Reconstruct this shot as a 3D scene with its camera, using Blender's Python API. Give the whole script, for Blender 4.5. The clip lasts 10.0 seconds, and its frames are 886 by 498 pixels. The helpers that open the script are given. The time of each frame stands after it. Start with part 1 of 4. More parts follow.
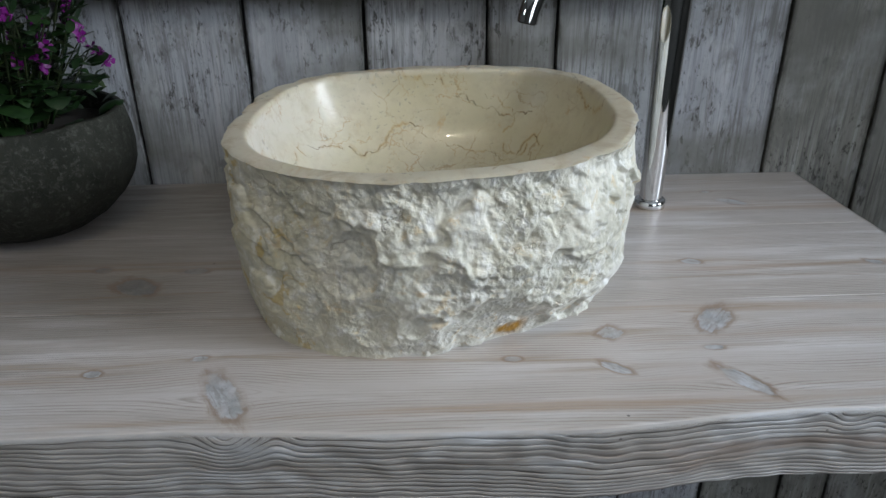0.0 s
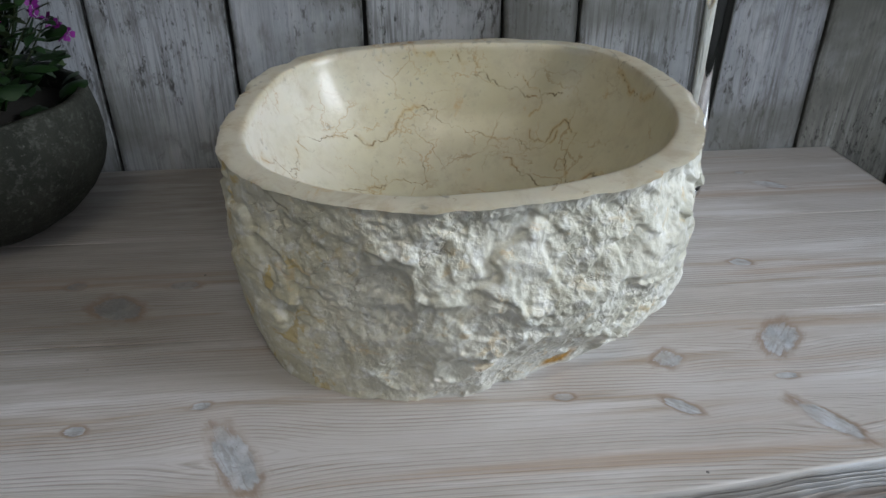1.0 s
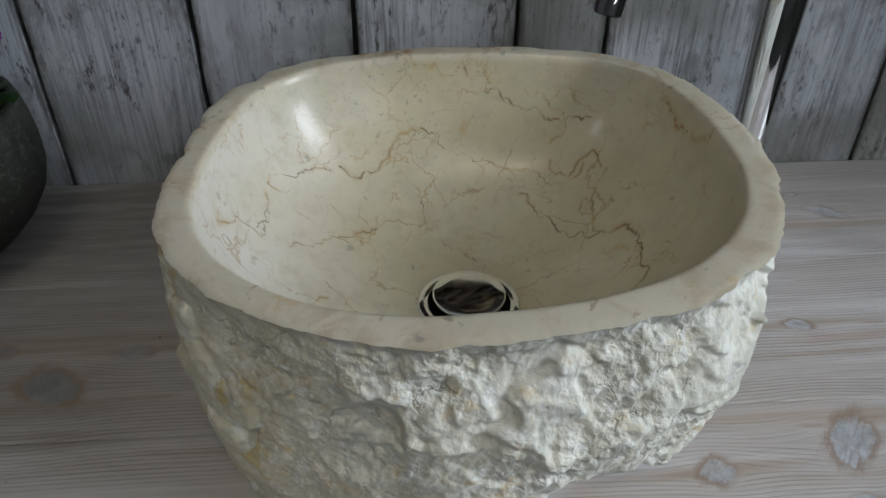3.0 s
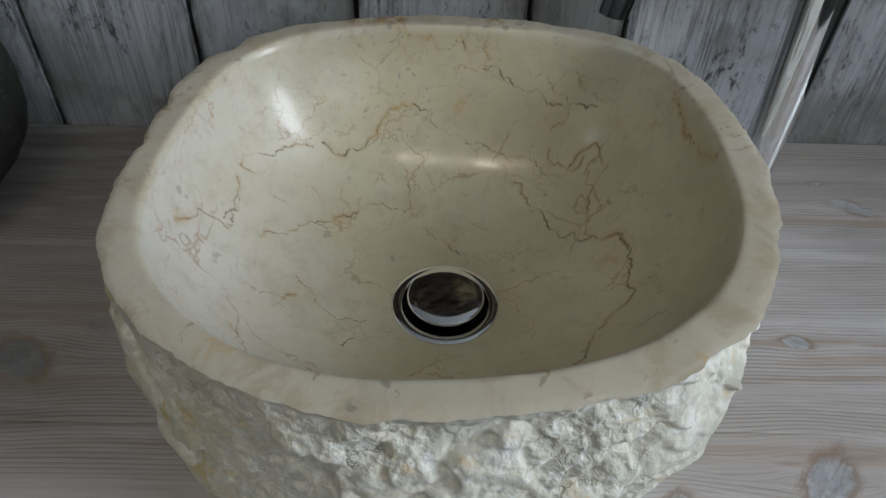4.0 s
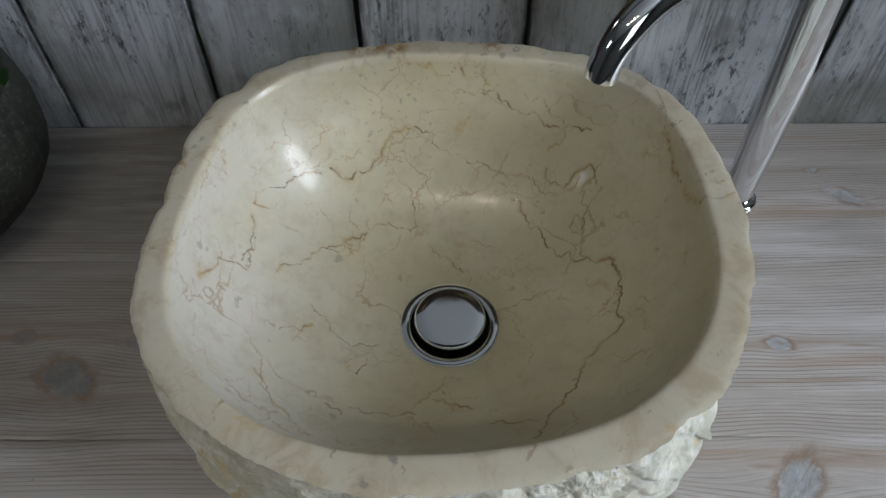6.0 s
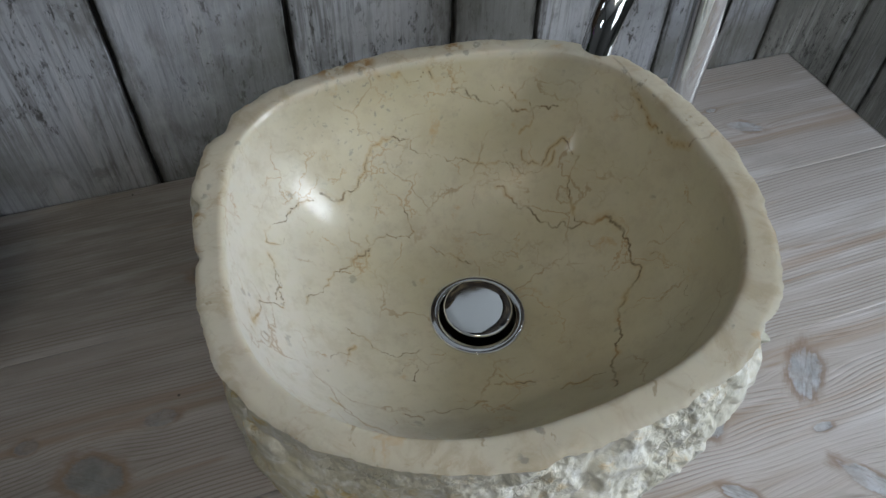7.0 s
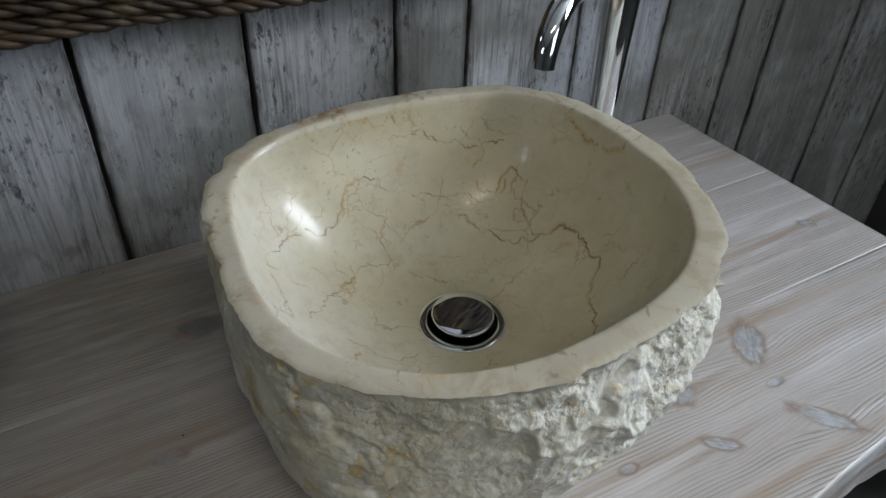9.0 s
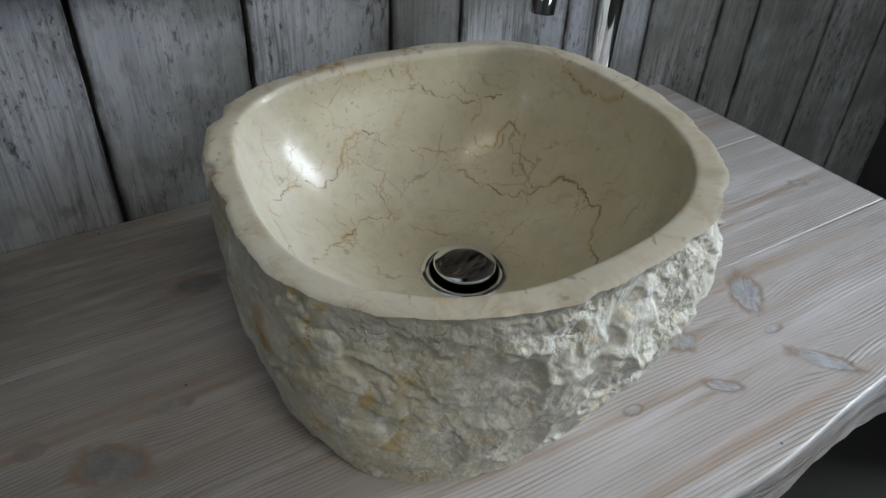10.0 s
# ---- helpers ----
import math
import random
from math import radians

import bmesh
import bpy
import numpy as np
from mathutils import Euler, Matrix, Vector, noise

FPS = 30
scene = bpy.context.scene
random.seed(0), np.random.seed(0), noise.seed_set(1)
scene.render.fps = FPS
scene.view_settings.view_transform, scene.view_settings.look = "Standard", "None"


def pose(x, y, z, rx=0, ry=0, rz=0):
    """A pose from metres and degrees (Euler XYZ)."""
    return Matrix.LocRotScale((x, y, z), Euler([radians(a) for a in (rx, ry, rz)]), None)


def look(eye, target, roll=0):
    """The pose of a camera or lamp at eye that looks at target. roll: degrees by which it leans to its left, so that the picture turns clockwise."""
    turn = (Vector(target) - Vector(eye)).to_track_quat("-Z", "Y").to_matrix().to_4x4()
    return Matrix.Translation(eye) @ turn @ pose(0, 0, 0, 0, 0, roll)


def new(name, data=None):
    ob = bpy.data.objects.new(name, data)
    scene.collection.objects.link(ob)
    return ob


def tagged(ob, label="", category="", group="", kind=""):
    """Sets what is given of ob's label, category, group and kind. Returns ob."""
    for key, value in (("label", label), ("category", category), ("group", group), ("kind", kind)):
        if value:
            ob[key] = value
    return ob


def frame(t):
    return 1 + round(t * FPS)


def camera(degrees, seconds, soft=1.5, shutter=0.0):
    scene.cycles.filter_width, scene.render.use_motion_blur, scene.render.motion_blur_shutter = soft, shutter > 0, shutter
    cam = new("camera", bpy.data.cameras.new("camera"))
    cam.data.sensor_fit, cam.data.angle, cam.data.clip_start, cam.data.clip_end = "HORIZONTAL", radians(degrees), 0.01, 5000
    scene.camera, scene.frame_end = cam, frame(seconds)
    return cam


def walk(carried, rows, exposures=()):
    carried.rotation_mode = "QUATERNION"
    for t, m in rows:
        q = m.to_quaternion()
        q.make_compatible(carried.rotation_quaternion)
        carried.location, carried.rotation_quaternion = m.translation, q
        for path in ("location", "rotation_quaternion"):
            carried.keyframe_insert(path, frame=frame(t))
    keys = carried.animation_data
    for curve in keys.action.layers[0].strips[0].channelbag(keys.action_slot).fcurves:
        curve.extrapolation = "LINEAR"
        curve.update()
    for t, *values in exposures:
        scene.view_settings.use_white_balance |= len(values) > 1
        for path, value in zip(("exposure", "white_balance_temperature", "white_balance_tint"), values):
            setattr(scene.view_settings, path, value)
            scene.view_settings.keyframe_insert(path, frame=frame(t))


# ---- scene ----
cam = camera(62.2, 10.0)
PATH = [
    (0, (-0.024, -0.653, 1.139), (0.044, 1.147, 0.269), -0.4),
    (0.5, (-0.046, -0.6, 1.145), (0.063, 1.17, 0.22), 0.3),
    (1, (-0.069, -0.544, 1.155), (0.081, 1.171, 0.136), 0.0),
    (1.5, (-0.085, -0.49, 1.154), (0.116, 1.196, 0.098), -1.1),
    (2, (-0.101, -0.443, 1.155), (0.146, 1.228, 0.084), 0.1),
    (2.5, (-0.089, -0.429, 1.162), (0.132, 1.241, 0.084), 1.1),
    (2.7, (-0.076, -0.42, 1.165), (0.112, 1.239, 0.064), 0.7),
    (4, (-0.017, -0.336, 1.211), (0.026, 1.116, -0.164), 2.4),
    (4.5, (-0.008, -0.321, 1.227), (-0.003, 1.008, -0.267), 1.3),
    (5, (-0.003, -0.309, 1.259), (-0.021, 0.935, -0.306), 0.8),
    (5.5, (-0.005, -0.301, 1.29), (-0.035, 0.939, -0.279), -0.1),
    (5.7, (-0.004, -0.298, 1.294), (-0.037, 0.946, -0.272), -0.2),
    (6.8, (-0.096, -0.281, 1.305), (0.226, 0.924, -0.258), 0.6),
    (7, (-0.14, -0.293, 1.301), (0.301, 0.914, -0.232), 1.7),
    (7.5, (-0.197, -0.315, 1.312), (0.444, 0.902, -0.14), 3.0),
    (8, (-0.218, -0.337, 1.3), (0.527, 0.929, -0.057), 2.2),
    (8.5, (-0.228, -0.355, 1.28), (0.558, 0.965, 0.0), 2.1),
    (9, (-0.247, -0.371, 1.263), (0.562, 0.981, 0.032), 2.5),
    (9.5, (-0.26, -0.382, 1.249), (0.585, 0.973, 0.044), 2.7),
    (10, (-0.273, -0.388, 1.228), (0.579, 0.946, 0.006), 2.8),
]
walk(cam, [(t, look(eye, target, roll)) for t, eye, target, roll in PATH],
     exposures=[(0, -0.03), (1, -0.08), (2.5, -0.22), (4.0, -0.40), (5.5, -0.36), (7.0, -0.20), (10, -0.14)])

# ---- world and lights ----
world = bpy.data.worlds.new("sky")
scene.world = world
world.use_nodes = True
wn = world.node_tree.nodes
sky = wn.new("ShaderNodeTexSky")
sky.sky_type, sky.sun_disc = "NISHITA", False
sky.sun_elevation, sky.sun_rotation = radians(40), radians(200)
wn["Background"].inputs[1].default_value = 0.08
world.node_tree.links.new(sky.outputs[0], wn["Background"].inputs[0])

ROOM_X0, ROOM_X1, ROOM_Y0, ROOM_Z = -2.4, 2.6, -2.8, 3.0
WALL_Y = 0.274
TOP = 0.80
WIN = (-1.36, -0.52, 1.48, 2.74)          # window in the east wall: y0, y1, z0, z1
FILL_WIN_S = (0.60, 1.80, 1.20, 2.70)          # added, unseen fill window in the south wall: x0, x1, z0, z1


def area_lamp(name, eye, target, sx, sy, watts, colour):
    data = bpy.data.lights.new(name, "AREA")
    data.shape, data.size, data.size_y, data.energy, data.color = "RECTANGLE", sx, sy, watts, colour
    ob = new(name, data)
    ob.matrix_world = look(eye, target)
    return ob


area_lamp("window_daylight", (ROOM_X1 + 0.02, (WIN[0] + WIN[1]) / 2, (WIN[2] + WIN[3]) / 2), (0.0, 0.0, 0.9),
          WIN[1] - WIN[0], WIN[3] - WIN[2], 97, (0.81, 0.905, 1.0))
# fill light for the stone's front, from an added window behind the camera
area_lamp("window_daylight", ((FILL_WIN_S[0] + FILL_WIN_S[1]) / 2, ROOM_Y0 - 0.02, (FILL_WIN_S[2] + FILL_WIN_S[3]) / 2), (0.2, 0.0, 0.9),
          FILL_WIN_S[1] - FILL_WIN_S[0], FILL_WIN_S[3] - FILL_WIN_S[2], 17, (0.91, 0.95, 1.0))


WIN_W = (-1.28, -0.92, 2.05, 2.45)        # small window in the west wall: y0, y1, z0, z1
area_lamp("window_daylight", (ROOM_X0 - 0.02, (WIN_W[0] + WIN_W[1]) / 2, (WIN_W[2] + WIN_W[3]) / 2), (0.0, 0.0, 0.9),
          WIN_W[1] - WIN_W[0], WIN_W[3] - WIN_W[2], 4, (0.86, 0.93, 1.0))
LZ = 2.40                                  # height of the ceiling spots
SPOTS = (-0.51, -0.33, -0.15, 0.03)
for x in SPOTS:
    data = bpy.data.lights.new("ceiling_spot", "SPOT")
    data.energy, data.color, data.spot_size, data.spot_blend, data.shadow_soft_size = 4.0, (1.0, 0.95, 0.78), radians(34), 0.9, 0.018
    new("ceiling_spot", data).matrix_world = look((x, -1.05, LZ - 0.012), (0.2 * x + 0.03, -0.02, TOP + 0.05))


# ---- mesh helpers ----
def mesh_object(name, bm, material, smooth=True):
    me = bpy.data.meshes.new(name)
    bm.to_mesh(me)
    bm.free()
    for m in material if isinstance(material, (list, tuple)) else [material]:
        me.materials.append(m)
    if smooth:
        me.polygons.foreach_set("use_smooth", [True] * len(me.polygons))
    return new(name, me)


def part(name, bm, material, parent, label="", smooth=True):
    ob = mesh_object(name, bm, material, smooth)
    ob.parent = parent
    if label:
        tagged(ob, label)
    return ob


def empty(name, x, y, z):
    ob = new(name)
    ob.empty_display_size = 0.05
    ob.matrix_world = pose(x, y, z)
    bpy.context.view_layer.update()
    return ob


def under(ob, thing):
    """Parents ob, modelled in world coordinates, to a thing that stands elsewhere."""
    ob.parent = thing
    ob.matrix_parent_inverse = thing.matrix_world.inverted()
    return ob


def box(bm, x0, x1, y0, y1, z0, z1, bevel=0.0):
    got = bmesh.ops.create_cube(bm, size=1.0)["verts"]
    for v in got:
        v.co = Vector(((x0 + x1) / 2 + v.co.x * (x1 - x0), (y0 + y1) / 2 + v.co.y * (y1 - y0), (z0 + z1) / 2 + v.co.z * (z1 - z0)))
    if bevel:
        edges = list({e for v in got for e in v.link_edges})
        bmesh.ops.bevel(bm, geom=edges, offset=bevel, segments=2, affect="EDGES", profile=0.5)
    return bm


def box_bm(*a, bevel=0.0):
    return box(bmesh.new(), *a, bevel=bevel)


def lathe(profile, segs=64, cx=0.0, cy=0.0, bm=None):
    """Turns (radius, z) pairs round the upright axis."""
    bm = bm or bmesh.new()
    rings = []
    for r, z in profile:
        if r < 1e-6:
            rings.append([bm.verts.new((cx, cy, z))])
        else:
            rings.append([bm.verts.new((cx + r * math.cos(2 * math.pi * i / segs), cy + r * math.sin(2 * math.pi * i / segs), z)) for i in range(segs)])
    for p, q in zip(rings, rings[1:]):
        for i in range(segs):
            j = (i + 1) % segs
            if len(p) == 1 and len(q) == 1:
                continue
            if len(p) == 1:
                bm.faces.new((p[0], q[j], q[i]))
            elif len(q) == 1:
                bm.faces.new((p[i], p[j], q[0]))
            else:
                bm.faces.new((p[i], p[j], q[j], q[i]))
    return bm


def sweep(bm, path, radius, segs=16, cap=True):
    """A round tube along a list of points; radius is a number or one per point."""
    path = [Vector(p) for p in path]
    radii = radius if isinstance(radius, (list, tuple)) else [radius] * len(path)
    side = None
    rings = []
    for i, p in enumerate(path):
        d = (path[min(i + 1, len(path) - 1)] - path[max(i - 1, 0)]).normalized()
        if side is None:
            side = d.orthogonal().normalized()
        side = (side - d * side.dot(d)).normalized()
        up = d.cross(side)
        rings.append([bm.verts.new(p + radii[i] * (math.cos(2 * math.pi * k / segs) * side + math.sin(2 * math.pi * k / segs) * up)) for k in range(segs)])
    for a, b in zip(rings, rings[1:]):
        for k in range(segs):
            m = (k + 1) % segs
            bm.faces.new((a[k], a[m], b[m], b[k]))
    if cap:
        bm.faces.new(rings[0][::-1])
        bm.faces.new(rings[-1])
    return bm


# ---- materials ----
class Mat:
    """A node material with short calls for its nodes."""

    def __init__(self, name):
        self.m = bpy.data.materials.new(name)
        self.m.use_nodes = True
        self.t = self.m.node_tree
        self.b = self.t.nodes["Principled BSDF"]

    def put(self, value, socket):
        if isinstance(value, bpy.types.NodeSocket):
            self.t.links.new(value, socket)
        elif isinstance(value, (list, tuple)) and len(value) == 3 and socket.type == "RGBA":
            socket.default_value = (*value, 1)
        else:
            socket.default_value = value

    def set(self, **inputs):
        for key, value in inputs.items():
            self.put(value, self.b.inputs[key.replace("_", " ")])
        return self

    def coords(self, kind="Object", scale=(1, 1, 1), shift=(0, 0, 0)):
        c = self.t.nodes.new("ShaderNodeTexCoord").outputs[kind]
        m = self.t.nodes.new("ShaderNodeMapping")
        m.inputs["Scale"].default_value, m.inputs["Location"].default_value = scale, shift
        self.t.links.new(c, m.inputs[0])
        return m.outputs[0]

    def attr(self, name):
        n = self.t.nodes.new("ShaderNodeAttribute")
        n.attribute_name = name
        return n.outputs["Fac"]

    def rand(self):
        return self.t.nodes.new("ShaderNodeObjectInfo").outputs["Random"]

    def noise(self, vec, scale, detail=3.0, rough=0.55, distort=0.0, colour=False):
        n = self.t.nodes.new("ShaderNodeTexNoise")
        self.put(vec, n.inputs["Vector"])
        for k, v in (("Scale", scale), ("Detail", detail), ("Roughness", rough), ("Distortion", distort)):
            n.inputs[k].default_value = v
        return n.outputs["Color" if colour else "Fac"]

    def voronoi(self, vec, scale, feature="F1", out="Distance"):
        n = self.t.nodes.new("ShaderNodeTexVoronoi")
        n.feature = feature
        self.put(vec, n.inputs["Vector"])
        n.inputs["Scale"].default_value = scale
        return n.outputs[out]

    def math(self, op, a, b=0.0, clamp=False):
        n = self.t.nodes.new("ShaderNodeMath")
        n.operation, n.use_clamp = op, clamp
        self.put(a, n.inputs[0])
        self.put(b, n.inputs[1])
        return n.outputs[0]

    def vec(self, op, a, b):
        n = self.t.nodes.new("ShaderNodeVectorMath")
        n.operation = op
        self.put(a, n.inputs[0])
        self.put(b, n.inputs[1])
        return n.outputs[0]

    def map(self, v, a, b, c=0.0, d=1.0):
        n = self.t.nodes.new("ShaderNodeMapRange")
        n.interpolation_type = "SMOOTHSTEP"
        self.put(v, n.inputs["Value"])
        for k, w in (("From Min", a), ("From Max", b), ("To Min", c), ("To Max", d)):
            n.inputs[k].default_value = w
        return n.outputs[0]

    def mix(self, fac, a, b, mode="MIX"):
        n = self.t.nodes.new("ShaderNodeMix")
        n.data_type, n.blend_type = "RGBA", mode
        self.put(fac, n.inputs[0])
        self.put(a, n.inputs[6])
        self.put(b, n.inputs[7])
        return n.outputs[2]

    def bump(self, height, strength=0.3, distance=0.002, normal=None):
        n = self.t.nodes.new("ShaderNodeBump")
        n.inputs["Strength"].default_value, n.inputs["Distance"].default_value = strength, distance
        self.put(height, n.inputs["Height"])
        if normal:
            self.t.links.new(normal, n.inputs["Normal"])
        return n.outputs[0]


def plain(name, colour, rough=0.5, metal=0.0, **more):
    return Mat(name).set(Base_Color=colour, Roughness=rough, Metallic=metal, **more).m


def plaster(name, colour):
    m = Mat(name)
    v = m.coords()
    n = m.noise(v, 6, 5)
    c = m.mix(m.map(n, 0.3, 0.7), tuple(0.9 * k for k in colour), colour)
    m.set(Base_Color=c, Roughness=0.9, Normal=m.bump(m.noise(v, 120, 4), 0.25, 0.002))
    return m.m


def marble():
    m = Mat("polished_cream_marble")
    v = m.coords()

    def bent(coarse, amount, fine, little):
        w = m.vec("ADD", v, m.vec("MULTIPLY", m.noise(v, coarse, 4, colour=True), (amount, amount, amount)))
        return m.vec("ADD", w, m.vec("MULTIPLY", m.noise(v, fine, 5, 0.7, colour=True), (little, little, little)))

    warp = bent(16, 0.05, 75, 0.016)
    base = m.mix(m.map(m.noise(v, 9, 4), 0.3, 0.7), (0.495, 0.450, 0.310), (0.595, 0.553, 0.425))
    # cool window light on the bowl's left side, painted as a whiter base
    lit_zone = m.math("ADD", m.attr("lit_zone"), m.math("MULTIPLY", m.math("SUBTRACT", m.noise(v, 12, 4), 0.5), 0.8))
    base = m.mix(m.map(lit_zone, 0.2, 0.9, 0.0, 0.8), base, m.mix(m.noise(v, 30, 4), (0.56, 0.52, 0.475), (0.66, 0.635, 0.60)))
    base = m.mix(m.map(m.noise(v, 70, 4, 0.7), 0.45, 0.75, 0.0, 0.5), base, (0.42, 0.37, 0.275))
    # faint nets of small veins
    for coarse, amount, size, width, seen, strong, tint in ((16, 0.06, 13, 0.017, 0.49, 0.6, (0.30, 0.18, 0.08)), (26, 0.05, 24, 0.022, 0.50, 0.65, (0.38, 0.22, 0.09)), (22, 0.05, 38, 0.035, 0.53, 0.45, (0.36, 0.27, 0.16))):
        e = m.voronoi(bent(coarse, amount, 80, 0.014), size, "DISTANCE_TO_EDGE")
        net = m.math("MULTIPLY", m.map(e, 0.0, width, 1.0, 0.0), m.map(m.noise(v, 0.8 * coarse, 4, 0.6), seen, seen + 0.12))
        base = m.mix(m.math("MULTIPLY", net, strong), base, tint)
    cloud = m.map(m.noise(warp, 24, 5, 0.6), 0.5, 0.72, 0.0, 0.4)
    base = m.mix(cloud, base, (0.43, 0.37, 0.26))
    spot = m.math("MULTIPLY", m.map(m.voronoi(warp, 46), 0.10, 0.18, 1.0, 0.0), m.map(m.noise(v, 60, 2), 0.5, 0.6))
    base = m.mix(m.math("MULTIPLY", spot, 0.5), base, (0.25, 0.23, 0.19))
    # the large veins, whose distance is stored on the mesh
    d = m.math("ADD", m.attr("vein"), m.math("MULTIPLY", m.math("SUBTRACT", m.noise(v, 300, 4, 0.75), 0.5), 0.0013))
    wide = m.map(m.noise(v, 60, 4), 0.36, 0.60, 0.22, 1.0)
    core = m.math("MULTIPLY", m.map(d, 0.0002, 0.0011, 1.0, 0.0), wide)
    halo = m.math("MULTIPLY", m.map(d, 0.0, 0.0042, 0.7, 0.0), m.map(m.noise(v, 38, 4), 0.42, 0.66))
    base = m.mix(halo, base, (0.43, 0.29, 0.12))
    base = m.mix(m.math("MULTIPLY", core, 0.9), base, m.mix(m.map(m.noise(v, 55, 2), 0.48, 0.68), (0.13, 0.090, 0.045), (0.32, 0.185, 0.07)))
    # the rim is mottled
    edge = m.attr("rim")
    base = m.mix(m.math("MULTIPLY", edge, 0.5), base, (0.51, 0.475, 0.415))
    base = m.mix(m.math("MULTIPLY", edge, m.map(m.noise(v, 42, 5, 0.65, 0.6), 0.46, 0.66, 0.0, 0.75)), base, (0.40, 0.335, 0.235))
    base = m.mix(m.math("MULTIPLY", edge, m.map(m.noise(v, 75, 4, 0.6, 1.0), 0.62, 0.70, 0.0, 0.7)), base, (0.27, 0.20, 0.12))
    base = m.mix(m.math("MULTIPLY", edge, m.math("MULTIPLY", m.map(m.voronoi(warp, 60), 0.12, 0.2, 1.0, 0.0), m.map(m.noise(v, 30, 2), 0.5, 0.56, 0.0, 0.7))), base, (0.24, 0.23, 0.20))
    base = m.mix(m.math("MULTIPLY", m.attr("ochre"), m.map(m.noise(v, 130, 4), 0.42, 0.56, 0.0, 0.9)), base, (0.26, 0.14, 0.04))
    # ochre clouds and grey fossil flecks
    base = m.mix(m.map(m.noise(warp, 34, 4), 0.63, 0.76, 0.0, 0.6), base, (0.46, 0.28, 0.11))
    fleck = m.math("MULTIPLY", m.map(m.voronoi(warp, 150), 0.12, 0.26, 1.0, 0.0), m.attr("fossil"))
    base = m.mix(m.math("MULTIPLY", fleck, 0.75), base, (0.30, 0.285, 0.24))
    m.set(Base_Color=base, Roughness=m.map(m.noise(v, 30, 4), 0.3, 0.7, 0.30, 0.40), Specular_IOR_Level=0.42, Coat_Weight=0.22, Coat_Roughness=0.08,
          Subsurface_Weight=0.25, Subsurface_Radius=(1.0, 0.75, 0.45), Subsurface_Scale=0.012,
          Normal=m.bump(m.noise(v, 22, 2), 0.06, 0.004))
    return m.m


def rough_marble():
    m = Mat("split_cream_marble")
    v = m.coords()
    base = m.mix(m.map(m.noise(v, 18, 5, 0.6), 0.3, 0.7), (0.60, 0.58, 0.495), (0.77, 0.76, 0.705))
    base = m.mix(m.map(m.noise(v, 11, 4, 0.6, 0.6), 0.50, 0.66, 0.0, 0.6), base, (0.48, 0.465, 0.38))
    base = m.mix(m.math("MULTIPLY", m.attr("calm"), m.map(m.noise(v, 20, 4), 0.3, 0.65, 0.25, 0.75)), base, (0.53, 0.485, 0.32))
    base = m.mix(m.map(m.noise(v, 46, 5, 0.65, 0.5), 0.47, 0.64, 0.0, 0.5), base, (0.42, 0.42, 0.36))
    base = m.mix(m.map(m.noise(v, 100, 5, 0.7), 0.48, 0.66, 0.0, 0.6), base, (0.80, 0.80, 0.79))
    base = m.mix(m.map(m.noise(v, 55, 4, 0.65, 0.8), 0.58, 0.69, 0.0, 0.6), base, (0.63, 0.49, 0.28))
    base = m.mix(m.map(m.noise(v, 230, 4, 0.7), 0.61, 0.75, 0.0, 0.45), base, (0.30, 0.26, 0.19))
    base = m.mix(m.math("MULTIPLY", m.attr("ochre"), m.map(m.noise(v, 110, 3), 0.30, 0.46)), base, (0.42, 0.22, 0.03))
    base = m.mix(m.math("MULTIPLY", m.attr("calm"), m.map(m.noise(v, 42, 4, 0.65, 0.6), 0.585, 0.65, 0.0, 0.75)), base, (0.50, 0.37, 0.13))
    crack = m.voronoi(m.vec("ADD", v, m.vec("MULTIPLY", m.noise(v, 34, 5, 0.7, colour=True), (0.04, 0.04, 0.04))), 24, "DISTANCE_TO_EDGE")
    crack = m.math("MULTIPLY", m.map(crack, 0.0, 0.03, 1.0, 0.0), m.map(m.noise(v, 22, 4), 0.52, 0.62))
    base = m.mix(m.math("MULTIPLY", crack, 0.4), base, (0.27, 0.21, 0.13))
    rough = m.math("MULTIPLY", m.map(m.noise(v, 15, 3), 0.4, 0.62, 0.35, 1.0), m.map(m.attr("calm"), 0.0, 1.0, 1.0, 0.45))
    h = m.math("ADD", m.noise(v, 170, 6, 0.72), m.math("MULTIPLY", m.voronoi(m.vec("ADD", v, m.vec("MULTIPLY", m.noise(v, 90, 3, colour=True), (0.01, 0.01, 0.01))), 230), 0.9))
    h = m.math("SUBTRACT", m.math("MULTIPLY", h, rough), m.math("MULTIPLY", crack, 0.6))
    m.set(Base_Color=base, Roughness=0.58, Specular_IOR_Level=0.4, Normal=m.bump(h, 0.7, 0.0022))
    return m.m


